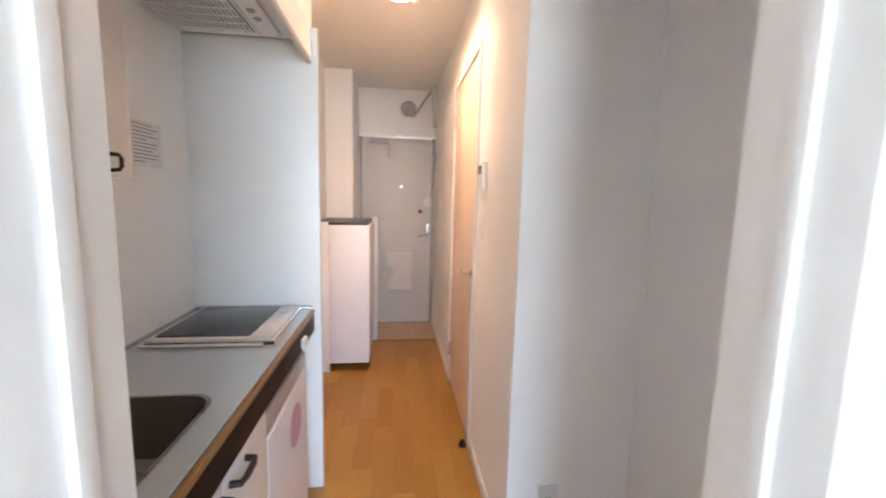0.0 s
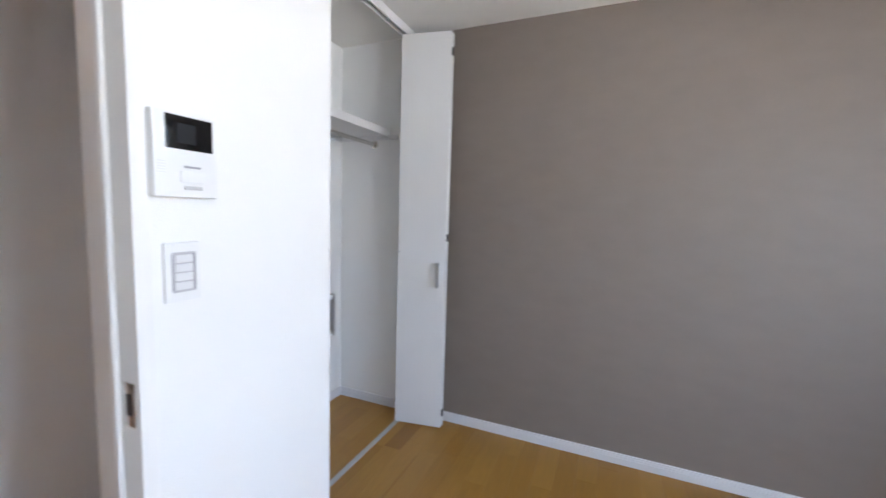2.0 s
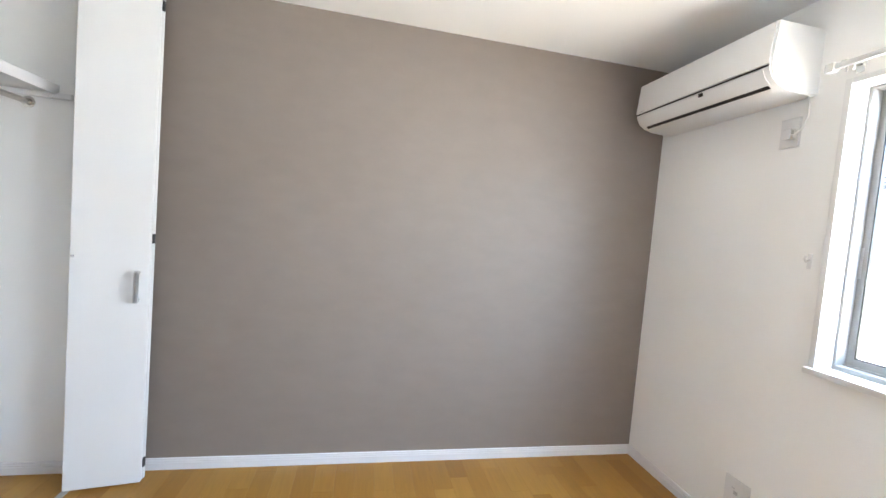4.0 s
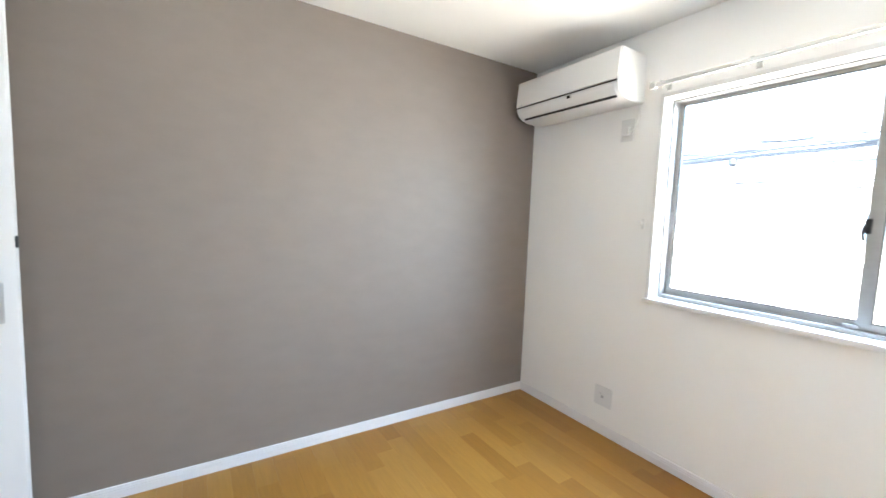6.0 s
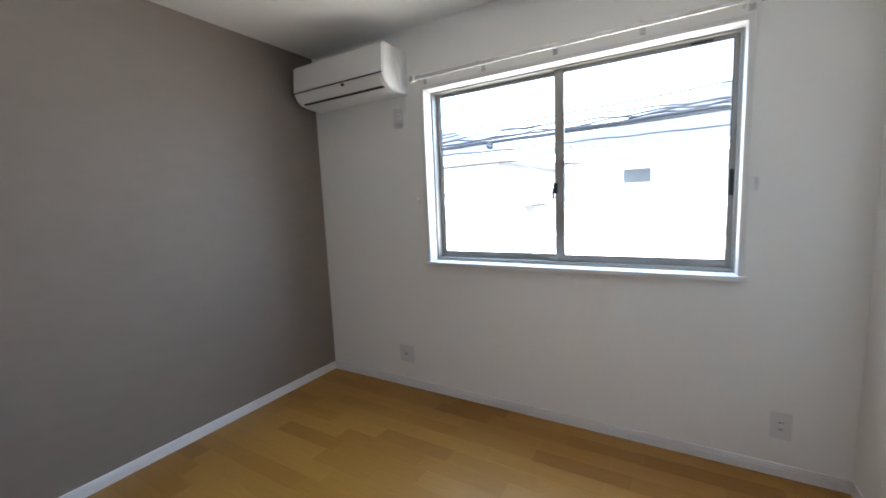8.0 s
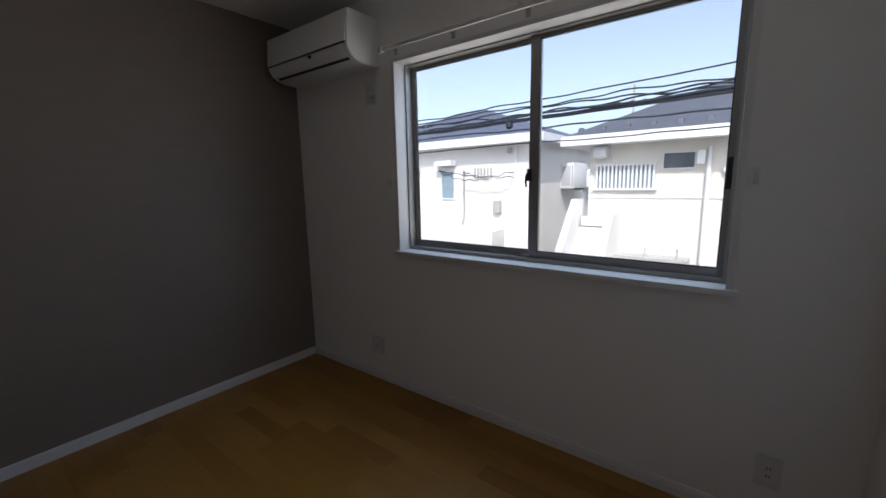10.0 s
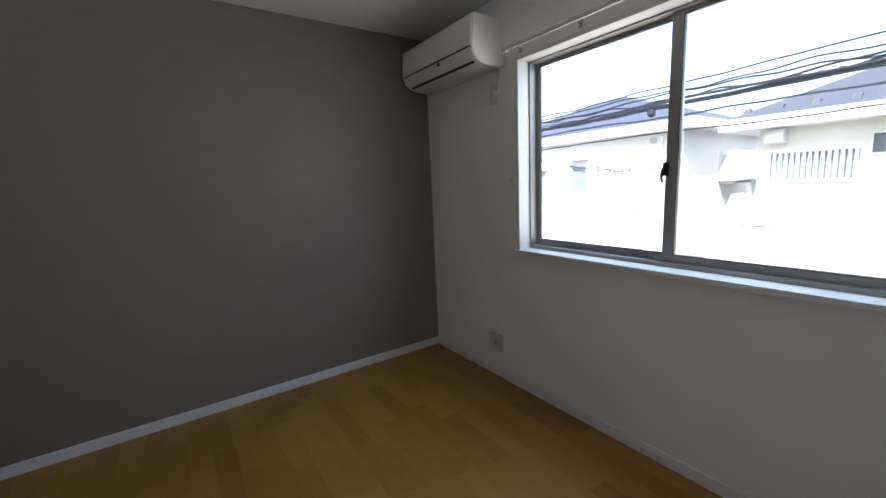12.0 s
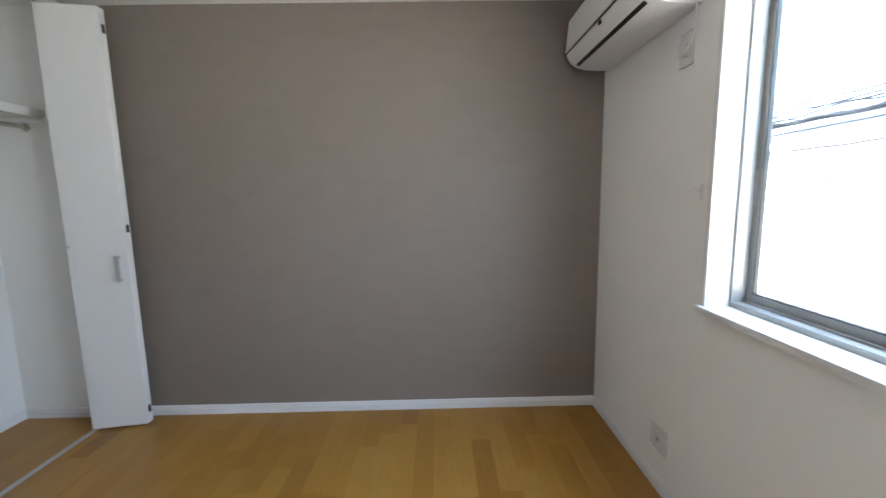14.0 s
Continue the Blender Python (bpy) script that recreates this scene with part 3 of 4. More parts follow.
# ---- closet ----
def bifold(side, pivot, hinge, roller, label):
    """A folded two-leaf closet door: the leaf at the pivot, the leaf on the roller, the hinges between them and a bow handle."""
    cd = thing("closet_door", (*hinge, 0.012), label, "closet door", "closet doors")
    p, hg, r = Vector(pivot), Vector(hinge), Vector(roller)
    Z0, Z1 = 0.012, 2.345
    part("leaf", slab(bmesh.new(), p, hg + Vector((side * 0.022, 0)), 0.022, Z0, Z1), PAINT, cd)
    front = part("leaf", slab(bmesh.new(), hg, r, 0.022, Z0, Z1), PAINT, cd)
    d = (r - hg).normalized()
    n = Vector((d.y, -d.x))
    n = n if n.x * -side > 0 else -n
    for z in (0.10, 1.18, 2.24):
        part("hinge", B(min(hg.x, hg.x + side * 0.022) + 0.004, max(hg.x, hg.x + side * 0.022) - 0.002, hg.y - 0.006, hg.y + 0.002, z - 0.022, z + 0.022, bevel=0.001), ALU_DK, cd, "grey steel hinge")
    a = hg + d * (0.040 if side > 0 else 0.026)
    o, g = n * 0.0105, n * 0.046
    hb = slab(bmesh.new(), a + g - d * 0.010, a + g + d * 0.010, 0.010, 0.885, 1.035, bevel=0.004)
    for z in (0.889, 1.017):
        slab(hb, a + (o + g) / 2 - n * 0.016, a + (o + g) / 2 + n * 0.018, 0.014, z, z + 0.014, bevel=0.003)
    part("handle", hb, HANDLE, front, "satin grey bow handle")
    k = hg + d * ((r - hg).length - 0.012) + n * 0.011
    part("knob", lathe(bmesh.new(), (*k, 1.087), (*n, 0), [(0.006, 0), (0.006, 0.006), (0.004, 0.010)], 12), GREYPL, front)
    return cd


bifold(1, (2.205, 0.395), (2.142, 0.103), (2.094, 0.395), "white folding closet door folded open beside the taupe wall")
bifold(-1, (0.990, 0.395), (1.060, 0.080), (1.098, 0.395), "white folding closet door folded open beside the intercom wall")
rail = thing("closet_rail", (1.64, YC, 2.36), "white top rail of the folding closet doors", "door rail", kind="structure")
part("cover", (lambda bm: (box(bm, XC, XG, YC - 0.020, YC - 0.012, 2.352, H), box(bm, XC, XG, YC + 0.018, YC + 0.026, 2.352, H), box(bm, XC, XG, YC - 0.012, YC + 0.018, 2.385, H), bm)[-1])(bmesh.new()), TRIM, rail)
part("groove", B(XC, XG, YC - 0.010, YC + 0.016, 2.372, 2.384), GREYPL, rail, "grey guide groove")
structure("floor_track", B(XC, XG, YC - 0.014, YC + 0.014, -0.004, 0.0035, bevel=0.001), GREYPL, "thin grey floor track of the closet", "trim")
sh = thing("closet_shelf", (1.64, 0.78, 1.86), "white closet shelf on wall cleats", "shelf")
part("board", B(XC, XG, 0.575, YB, 1.812, 1.838, bevel=0.002), TRIM, sh)
part("lip", B(XC, XG, 0.557, 0.574, 1.802, 1.848, bevel=0.003), TRIM, sh)
part("cleat", B(XG - 0.018, XG, 0.50, YB, 1.785, 1.811, bevel=0.002), TRIM, sh)
part("cleat", B(XC, XC + 0.018, 0.50, YB, 1.785, 1.811, bevel=0.002), TRIM, sh)
part("cleat", B(XC + 0.018, XG - 0.018, YB - 0.018, YB, 1.785, 1.811, bevel=0.002), TRIM, sh)
rod = thing("hanger_rod", (1.64, 0.675, 1.758), "chromed hanger rod under the closet shelf", "hanger rod")
part("bar", T([(XC + 0.012, 0.675, 1.758), (XG - 0.012, 0.675, 1.758)], 0.0125, 14), CHROME, rod)
for x, s in ((XC, 1), (XG, -1)):
    part("socket", lathe(bmesh.new(), (x, 0.675, 1.758), (s, 0, 0), [(0.026, 0), (0.026, 0.004), (0.017, 0.006), (0.017, 0.016)], 16), CHROME, rod)

# ---- kitchen ----
CX, CZ, CY0, CY1 = -0.345, 0.837, YP1 + 0.013, 1.392   # worktop front, height, ends
side = thing("side_panel", (-0.55, 1.404, 0), "tall white side panel at the end of the kitchen", "panel")
part("board", B(XK, -0.3072, CY1, 1.416, 0.0, 1.974, bevel=0.001), PANEL, side)
part("edge_band", B(-0.3070, -0.3055, CY1, 1.416, 0.0, 1.974), TRIM, side)
part("seal", B(XK + 0.001, CX, CY1 - 0.0025, CY1 - 0.0002, 0.845, 0.852), GREYPL, side, "grey sealant line")
SX0, SX1, SY0, SY1 = -0.74, -0.412, 0.16, 0.645    # sink opening


def rounded(x0, x1, y0, y1, r, n=6):
    pts = []
    for cx, cy, a in ((x1 - r, y1 - r, 0), (x0 + r, y1 - r, 90), (x0 + r, y0 + r, 180), (x1 - r, y0 + r, 270)):
        pts += [(cx + r * math.cos(radians(a + 90 * k / n)), cy + r * math.sin(radians(a + 90 * k / n))) for k in range(n + 1)]
    return pts


def frame_plate(outer, inner, z0, z1):
    """A plate with a hole: both outlines have the same number of points."""
    bm = bmesh.new()
    rows = [[bm.verts.new((x, y, z)) for x, y in o] for o, z in ((outer, z0), (outer, z1), (inner, z1), (inner, z0))]
    m = len(outer)
    for a in range(4):
        for k in range(m):
            bm.faces.new((rows[a][k], rows[a][(k + 1) % m], rows[(a + 1) % 4][(k + 1) % m], rows[(a + 1) % 4][k]))
    return bm


hole = rounded(SX0, SX1, SY0, SY1, 0.06)
edge = []
for i, (x, y) in enumerate(hole):
    q = i // 7
    edge.append(((CX if q in (0, 3) else XK + 0.001), (CY1 - 0.001 if q in (0, 1) else CY0)))
wt = thing("worktop", (-0.57, 0.76, 0.80), "stainless steel worktop with a wooden front edge", "worktop")
part("top", frame_plate(edge, hole, CZ - 0.022, CZ), COUNTER, wt)
part("front_edge", B(CX + 0.0005, CX + 0.013, CY0, CY1 - 0.001, CZ - 0.019, CZ - 0.002, bevel=0.003), WOODEDGE, wt, "rounded wooden front edge")
part("upstand", B(XK + 0.0015, XK + 0.012, CY0, CY1 - 0.001, CZ + 0.0005, CZ + 0.012, bevel=0.002), STEEL, wt)
part("upstand", B(XK + 0.012, CX, CY1 - 0.010, CY1 - 0.001, CZ + 0.0005, CZ + 0.008, bevel=0.002), STEEL, wt)
snk = thing("sink", (-0.57, 0.40, 0.64), "stainless steel sink bowl set in the worktop", "sink")
bowl = bmesh.new()
rows = []
for ins, z in ((-0.004, CZ + 0.0015), (0.004, CZ + 0.0015), (0.006, CZ - 0.010), (0.012, CZ - 0.150), (0.030, CZ - 0.172)):
    rows.append([bowl.verts.new((x, y, z)) for x, y in rounded(SX0 + ins, SX1 - ins, SY0 + ins, SY1 - ins, 0.06)])
for a, c in zip(rows, rows[1:]):
    for k in range(len(a)):
        bowl.faces.new((a[k], a[(k + 1) % len(a)], c[(k + 1) % len(a)], c[k]))
bowl.faces.new(rows[-1])
part("bowl", bowl, SINKMAT, snk)
part("drain", lathe(bmesh.new(), (-0.57, 0.50, CZ - 0.1715), (0, 0, 1), [(0.055, 0), (0.055, 0.003), (0.045, 0.004)], 24), CHROME, snk)
part("ledge", B(SX0 + 0.014, SX1 - 0.014, SY0 + 0.10, SY0 + 0.118, CZ - 0.075, CZ - 0.060, bevel=0.002), STEEL, snk)

cab = thing("base_cabinet", (-0.57, 0.45, 0.0), "cream kitchen base cabinet with two doors", "cabinet")
part("body", B(XK + 0.002, CX - 0.035, CY0, 0.755, 0.0, CZ - 0.180), CREAM, cab)
part("band", B(CX - 0.020, CX + 0.010, CY0, CY1 - 0.002, CZ - 0.096, CZ - 0.0225, bevel=0.001), DARKWOOD, cab, "dark brown band under the worktop")
for y0, y1, hy in ((CY0 + 0.002, 0.478, 0.420), (0.482, 0.752, 0.555)):
    dr = part("door", B(CX - 0.034, CX + 0.006, y0, y1, 0.06, CZ - 0.099, bevel=0.003), CREAM, cab, "cream door")
    part("handle", tube(bmesh.new(), [(CX + 0.004, hy - 0.045, 0.700), (CX + 0.028, hy - 0.042, 0.700), (CX + 0.032, hy - 0.02, 0.700), (CX + 0.032, hy + 0.02, 0.700), (CX + 0.028, hy + 0.042, 0.700), (CX + 0.004, hy + 0.045, 0.700)], 0.008), BLACK, dr, "black bow handle")
part("toe_kick", B(CX - 0.034, CX - 0.030, CY0, 0.762, 0.0, 0.058), DARKWOOD, cab)
fg = thing("mini_fridge", (-0.57, 1.08, 0.0), "white mini fridge under the worktop with a round pink sticker", "fridge")
part("body", B(XK + 0.02, CX - 0.055, 0.765, 1.385, 0.02, 0.715, bevel=0.006), CREAM, fg)
fd = part("door", B(CX - 0.052, CX + 0.006, 0.762, 1.235, 0.05, 0.640, bevel=0.008, seg=3), LILAC, fg)
part("sticker", lathe(bmesh.new(), (CX + 0.006, 1.062, 0.505), (1, 0, 0), [(0.075, 0), (0.075, 0.0012)], 40), PINK, fd, "round pink sticker")
part("top_strip", B(CX - 0.052, CX + 0.003, 0.762, 1.235, 0.645, 0.712, bevel=0.006), SILVER, fg, "grey handle strip")
for y in (0.80, 1.37):
    part("foot", lathe(bmesh.new(), (-0.45, y, 0.0), (0, 0, 1), [(0.016, 0), (0.016, 0.02)], 12), BLACK, fg)
st = thing("cooktop", (-0.58, 1.18, CZ), "single electric cooktop with a black glass plate", "cooktop")
KX0, KX1, KY0, KY1 = -0.768, -0.378, 0.975, 1.358
part("tray", B(KX0, KX1, KY0, KY1, CZ + 0.001, CZ + 0.020, bevel=0.006, seg=3), TRIMCHROME, st)
part("glass_plate", B(KX0 + 0.018, KX1 - 0.085, KY0 + 0.030, KY1 - 0.012, CZ + 0.0195, CZ + 0.0235, bevel=0.0015), COOKTOP, st, "black glass cooking plate")
cp = part("control_panel", B(KX1 - 0.078, KX1 - 0.006, KY0 + 0.014, KY1 - 0.006, CZ + 0.019, CZ + 0.026, bevel=0.004, seg=3), SILVER, st, "silver control strip")
for i in range(3):
    part("button", B(KX1 - 0.052, KX1 - 0.028, 1.12 + 0.055 * i, 1.145 + 0.055 * i, CZ + 0.0255, CZ + 0.0275, bevel=0.001), GREYPL, cp)
part("trim", B(KX0 - 0.004, KX1 - 0.030, KY0 - 0.024, KY0 - 0.002, CZ + 0.001, CZ + 0.009, bevel=0.004, seg=3), TRIMCHROME, st, "chrome front trim")
# black strip painting the shadow line between tray and worktop
part("painted_shadow_line", B(KX0, KX1, KY0 - 0.0018, KY0 - 0.0004, CZ + 0.001, CZ + 0.010), BLACK, st)
part("dial", B(CX + 0.010, CX + 0.024, 1.145, 1.195, 0.752, 0.788, bevel=0.004), PLASTIC, st, "white dial under the worktop")

hood = thing("range_hood", (-0.57, 1.0, 1.93), "shallow white range hood with a slotted intake", "range hood")
part("underside", B(XK + 0.002, -0.353, 0.58, CY1 - 0.002, 1.925, 1.972, bevel=0.002), PLASTIC, hood)
part("front_lip", prism(bmesh.new(), [(-0.351, 1.974), (-0.333, 1.974), (-0.325, 1.846), (-0.331, 1.838), (-0.347, 1.838)], YP1 + 0.02, CY1 - 0.002, "y"), TRIM, hood, "white front lip")
part("filter_box", B(-0.785, -0.425, 0.74, 1.325, 1.905, 1.924, bevel=0.004), PLASTIC, hood)
gr = part("intake", B(-0.765, -0.505, 0.79, 1.285, 1.9025, 1.9045), ALU_DK, hood, "dark slotted intake")
for i in range(18):
    x = -0.763 + 0.0147 * i
    part("slat", B(x, x + 0.0050, 0.792, 1.283, 1.896, 1.902), PLASTIC, gr)
for i in range(9):
    y = 0.815 + 0.055 * i
    part("slat", B(-0.765, -0.505, y - 0.004, y + 0.004, 1.8945, 1.8958), PLASTIC, gr)
part("seam", B(-0.496, -0.492, 0.745, 1.32, 1.9035, 1.9052), GREYPL, hood)
for y in (1.10, 1.16):
    part("switch", B(-0.470, -0.450, y, y + 0.022, 1.899, 1.9055, bevel=0.001), GREYPL, hood)
wc = thing("wall_cabinet", (-0.68, 0.35, 1.35), "white kitchen wall cabinet with a black handle", "cabinet")
part("body", B(XK + 0.001, -0.542, CY0, 0.575, 1.352, 1.974, bevel=0.001), PLASTIC, wc)
wd = part("door", B(-0.541, -0.522, CY0 + 0.002, 0.573, 1.345, 1.970, bevel=0.002), TRIM, wc)
part("handle", tube(bmesh.new(), [(-0.523, 0.505, 1.386), (-0.504, 0.505, 1.384), (-0.500, 0.505, 1.377), (-0.500, 0.505, 1.364), (-0.504, 0.505, 1.357), (-0.523, 0.505, 1.355)], 0.0038), BLACK, wd, "black bow handle")
nt = thing("notice", (XK, 1.13, 1.47), "white printed notice taped to the kitchen wall", "notice")
part("sheet", B(XK + 0.0005, XK + 0.0015, 1.045, 1.215, 1.398, 1.545), PAPER, nt)
for i in range(11):
    w = (0.10, 0.13, 0.11, 0.135, 0.07, 0.13, 0.12, 0.10, 0.13, 0.125, 0.06)[i]
    part("text_line", B(XK + 0.0015, XK + 0.002, 1.06, 1.06 + w, 1.531 - 0.0118 * i, 1.5345 - 0.0118 * i), INK, nt)

# ---- hall ----
dl = thing("ceiling_light", (0.02, 1.90, H), "small round white ceiling lamp, switched on", "ceiling light")
part("base", lathe(bmesh.new(), (0.02, 1.90, H), (0, 0, -1), [(0.058, 0), (0.070, 0.0), (0.070, 0.040), (0.067, 0.044), (0.063, 0.042), (0.060, 0.014), (0.010, 0.012)], 36), PLASTIC, dl)
part("lens", lathe(bmesh.new(), (0.02, 1.90, H - 0.0155), (0, 0, -1), [(0.057, 0), (0.057, 0.004), (0.045, 0.010), (0.020, 0.013)], 32), BULB, dl, "glowing warm lens")
part("sensor", B(0.095, 0.117, 1.875, 1.935, H - 0.070, H - 0.002, bevel=0.004), PLASTIC, dl)

d2 = thing("door_2", (XH, 2.04, 0), "closed pale wood inner door in a white frame", "door", kind="structure")
DY0, DY1 = 1.622, 2.44
part("frame", (lambda bm: (box(bm, XH - 0.012, XH + 0.12, DY0, DY0 + 0.026, 0, 2.065, bevel=0.002), box(bm, XH - 0.012, XH + 0.12, DY1 - 0.026, DY1, 0, 2.065, bevel=0.002), box(bm, XH - 0.012, XH + 0.12, DY0 + 0.026, DY1 - 0.026, 2.039, 2.065), bm)[-1])(bmesh.new()), TRIM, d2, "white door frame")
lf = part("leaf", B(XH - 0.002, XH + 0.032, DY0 + 0.029, DY1 - 0.029, 0.008, 2.036, bevel=0.002), DOORTAN, d2, "pale wood door leaf")
lv = part("lever", tube(bmesh.new(), [(XH - 0.002, 1.700, 0.930), (XH - 0.045, 1.700, 0.930), (XH - 0.052, 1.710, 0.930), (XH - 0.052, 1.79, 0.928), (XH - 0.046, 1.815, 0.927)], 0.0085, 10), CHROME, lf, "satin chrome lever handle")
part("rose", lathe(bmesh.new(), (XH - 0.002, 1.700, 0.930), (-1, 0, 0), [(0.026, 0), (0.026, 0.006), (0.02, 0.009)], 24), CHROME, lf)
for z in (0.245, 1.825):
    part("hinge", B(XH - 0.018, XH - 0.003, DY1 - 0.040, DY1 - 0.018, z - 0.05, z + 0.05, bevel=0.004), CHROME, d2, "steel hinge")
part("door_stop", lathe(bmesh.new(), (XH - 0.035, 1.64, 0.0), (0, 0, 1), [(0.020, 0), (0.018, 0.012), (0.012, 0.030)], 16), DARKWOOD, d2, "dark floor stop")
rc = thing("remote_panel", (XH, 1.49, 1.425), "small white bath heater remote on the hall wall", "remote panel")
part("body", B(XH - 0.020, XH, 1.435, 1.545, 1.365, 1.485, bevel=0.003), PLASTIC, rc)
part("display", B(XH - 0.0212, XH - 0.0195, 1.470, 1.535, 1.435, 1.472), SCREEN, rc, "dark display")
hs = thing("light_switch", (XH, 1.49, 1.206), "white light switch on the hall wall", "light switch")
part("plate", B(XH - 0.008, XH, 1.453, 1.525, 1.146, 1.266, bevel=0.003), PLASTIC, hs)
for i in range(2):
    part("rocker", B(XH - 0.0125, XH - 0.008, 1.472, 1.506, 1.172 + 0.035 * i, 1.203 + 0.035 * i, bevel=0.0015), PLASTIC, hs)
s3 = thing("light_switch", (XH, 3.2, 1.22), "white light switch near the entrance", "light switch")
part("plate", B(XH - 0.008, XH, 3.20, 3.27, 1.16, 1.28, bevel=0.003), PLASTIC, s3)
part("rocker", B(XH - 0.0125, XH - 0.008, 3.218, 3.252, 1.185, 1.255, bevel=0.0015), PLASTIC, s3)

sc = thing("shoe_cabinet", (-0.39, 2.95, 0.07), "white wall-hung shoe cabinet with a dark top", "cabinet")
part("body", B(-0.598, -0.200, 2.62, 3.296, 0.075, 1.105, bevel=0.002), LILAC, sc)
part("top", B(-0.590, -0.196, 2.630, 3.296, 1.106, 1.128, bevel=0.002), BLACK, sc, "dark top surface")
part("end_panel", B(-0.470, -0.178, 2.604, 2.619, 0.070, 1.112, bevel=0.002), LILAC, sc)
for y0, y1 in ((2.622, 2.955), (2.960, 3.294)):
    part("door", B(-0.199, -0.180, y0, y1, 0.072, 1.104, bevel=0.002), LILAC, sc)
fl = solid("filler_panel", B(-0.598, -0.472, 2.605, 2.618, 0.0, 1.135, bevel=0.001), TRIM, (-0.52, 2.61, 0), "white filler panel beside the shoe cabinet", "panel")
uv = solid("upright_panel", B(-0.200, -0.150, 3.31, 3.40, -0.02, 1.14, bevel=0.002), TRIM, (-0.18, 3.35, -0.02), "slim white upright beside the shoe cabinet", "panel")

d1 = thing("door_1", (0.03, YE, ZG), "closed pale grey steel entrance door", "door", kind="structure")
EX0, EX1, EZ1 = -0.350, 0.404, 1.950
part("frame", (lambda bm: (box(bm, EX0 - 0.010, EX0 + 0.022, YE - 0.012, YE + 0.10, ZG, EZ1, bevel=0.002), box(bm, EX1 - 0.022, EX1 + 0.004, YE - 0.012, YE + 0.10, ZG, EZ1, bevel=0.002), bm)[-1])(bmesh.new()), ALU, d1, "silver door frame")
part("header", B(EX0 - 0.012, EX1 + 0.005, YE - 0.016, YE + 0.10, EZ1 - 0.026, EZ1 + 0.006, bevel=0.003), HEADER, d1, "bright metal header")
part("threshold", B(EX0, EX1, YE - 0.010, YE + 0.10, ZG, ZG + 0.012, bevel=0.002), STEEL, d1)
el = part("leaf", B(EX0 + 0.024, EX1 - 0.024, YE + 0.004, YE + 0.044, ZG + 0.014, EZ1 - 0.030, bevel=0.002), STEELDOOR, d1)
cl = part("door_closer", B(-0.26, -0.06, YE - 0.040, YE + 0.004, 1.862, 1.908, bevel=0.006), GREYPL, el, "grey door closer")
part("closer_arm", tube(bmesh.new(), [(-0.09, YE - 0.030, 1.90), (-0.070, YE - 0.055, 1.84), (-0.065, YE - 0.045, 1.72)], 0.008), GREYPL, el)
part("peephole", lathe(bmesh.new(), (0.066, YE + 0.004, 1.433), (0, -1, 0), [(0.017, 0), (0.017, 0.006), (0.011, 0.010)], 20), PEEP, el, "peephole with a faint glow in place of daylight behind it")
part("label_plate", B(0.300, 0.372, YE + 0.0015, YE + 0.004, 1.235, 1.325), PAPER, el, "white paper label")
part("chain_lock", B(0.250, 0.285, YE - 0.022, YE + 0.004, 1.165, 1.20, bevel=0.004), BLACK, el)
part("chain_arm", B(0.285, 0.375, YE - 0.016, YE + 0.004, 1.174, 1.190, bevel=0.003), STEELDOOR, el)
part("thumb_turn", lathe(bmesh.new(), (0.350, YE + 0.004, 1.020), (0, -1, 0), [(0.022, 0), (0.022, 0.006), (0.012, 0.008), (0.012, 0.024)], 18), CHROME, el)
part("lever", tube(bmesh.new(), [(0.355, YE + 0.004, 0.945), (0.355, YE - 0.050, 0.945), (0.340, YE - 0.056, 0.942), (0.240, YE - 0.054, 0.922)], 0.010, 10), CHROME, el, "satin lever handle")
part("backplate", B(0.335, 0.376, YE - 0.004, YE + 0.004, 0.905, 1.055, bevel=0.002), CHROME, el)
mb = [(-0.090, 0.760), (0.185, 0.760), (0.185, 0.352), (-0.070, 0.352), (-0.080, 0.380), (-0.078, 0.450), (-0.055, 0.485), (-0.020, 0.520), (-0.010, 0.560), (-0.030, 0.600), (-0.070, 0.630), (-0.088, 0.665)]
m = prism(bmesh.new(), mb, YE - 0.075, YE + 0.004, "y")
bmesh.ops.bevel(m, geom=[e for e in m.edges if max(v.co.y for v in e.verts) < YE - 0.07], offset=0.012, segments=3, affect="EDGES")
part("mail_box", m, MAILBOX, el, "off-white plastic mail catcher")
part("lens_spot", B(0.355, 0.375, YE - 0.001, YE + 0.004, 1.84, 1.855, bevel=0.001), PAPER, el)

vf = thing("ventilation_cap", (0.133, YE, 2.215), "round steel ventilation cap above the entrance door", "vent")
part("ring", lathe(bmesh.new(), (0.133, YE, 2.215), (0, -1, 0), [(0.075, 0), (0.075, 0.012), (0.066, 0.020), (0.058, 0.014)], 36), VENTSTEEL, vf)
part("back", lathe(bmesh.new(), (0.133, YE, 2.215), (0, -1, 0), [(0.060, 0), (0.060, 0.008)], 28), ALU_DK, vf, "dark opening")
part("disc", lathe(bmesh.new(), (0.133, YE - 0.013, 2.215), (0, -1, 0), [(0.022, 0), (0.022, 0.016), (0.016, 0.022)], 28), VENTSTEEL, vf)
for a in (0, 90, 180, 270):
    c, s = math.cos(radians(a)), math.sin(radians(a))
    part("spoke", T([(0.133 + 0.028 * c, YE - 0.018, 2.215 + 0.028 * s), (0.133 + 0.062 * c, YE - 0.018, 2.215 + 0.062 * s)], 0.0065), VENTSTEEL, vf)
pc = thing("pipe_cover", (0.385, YE, 2.05), "white boxed pipe cover in the corner above the door", "pipe cover")
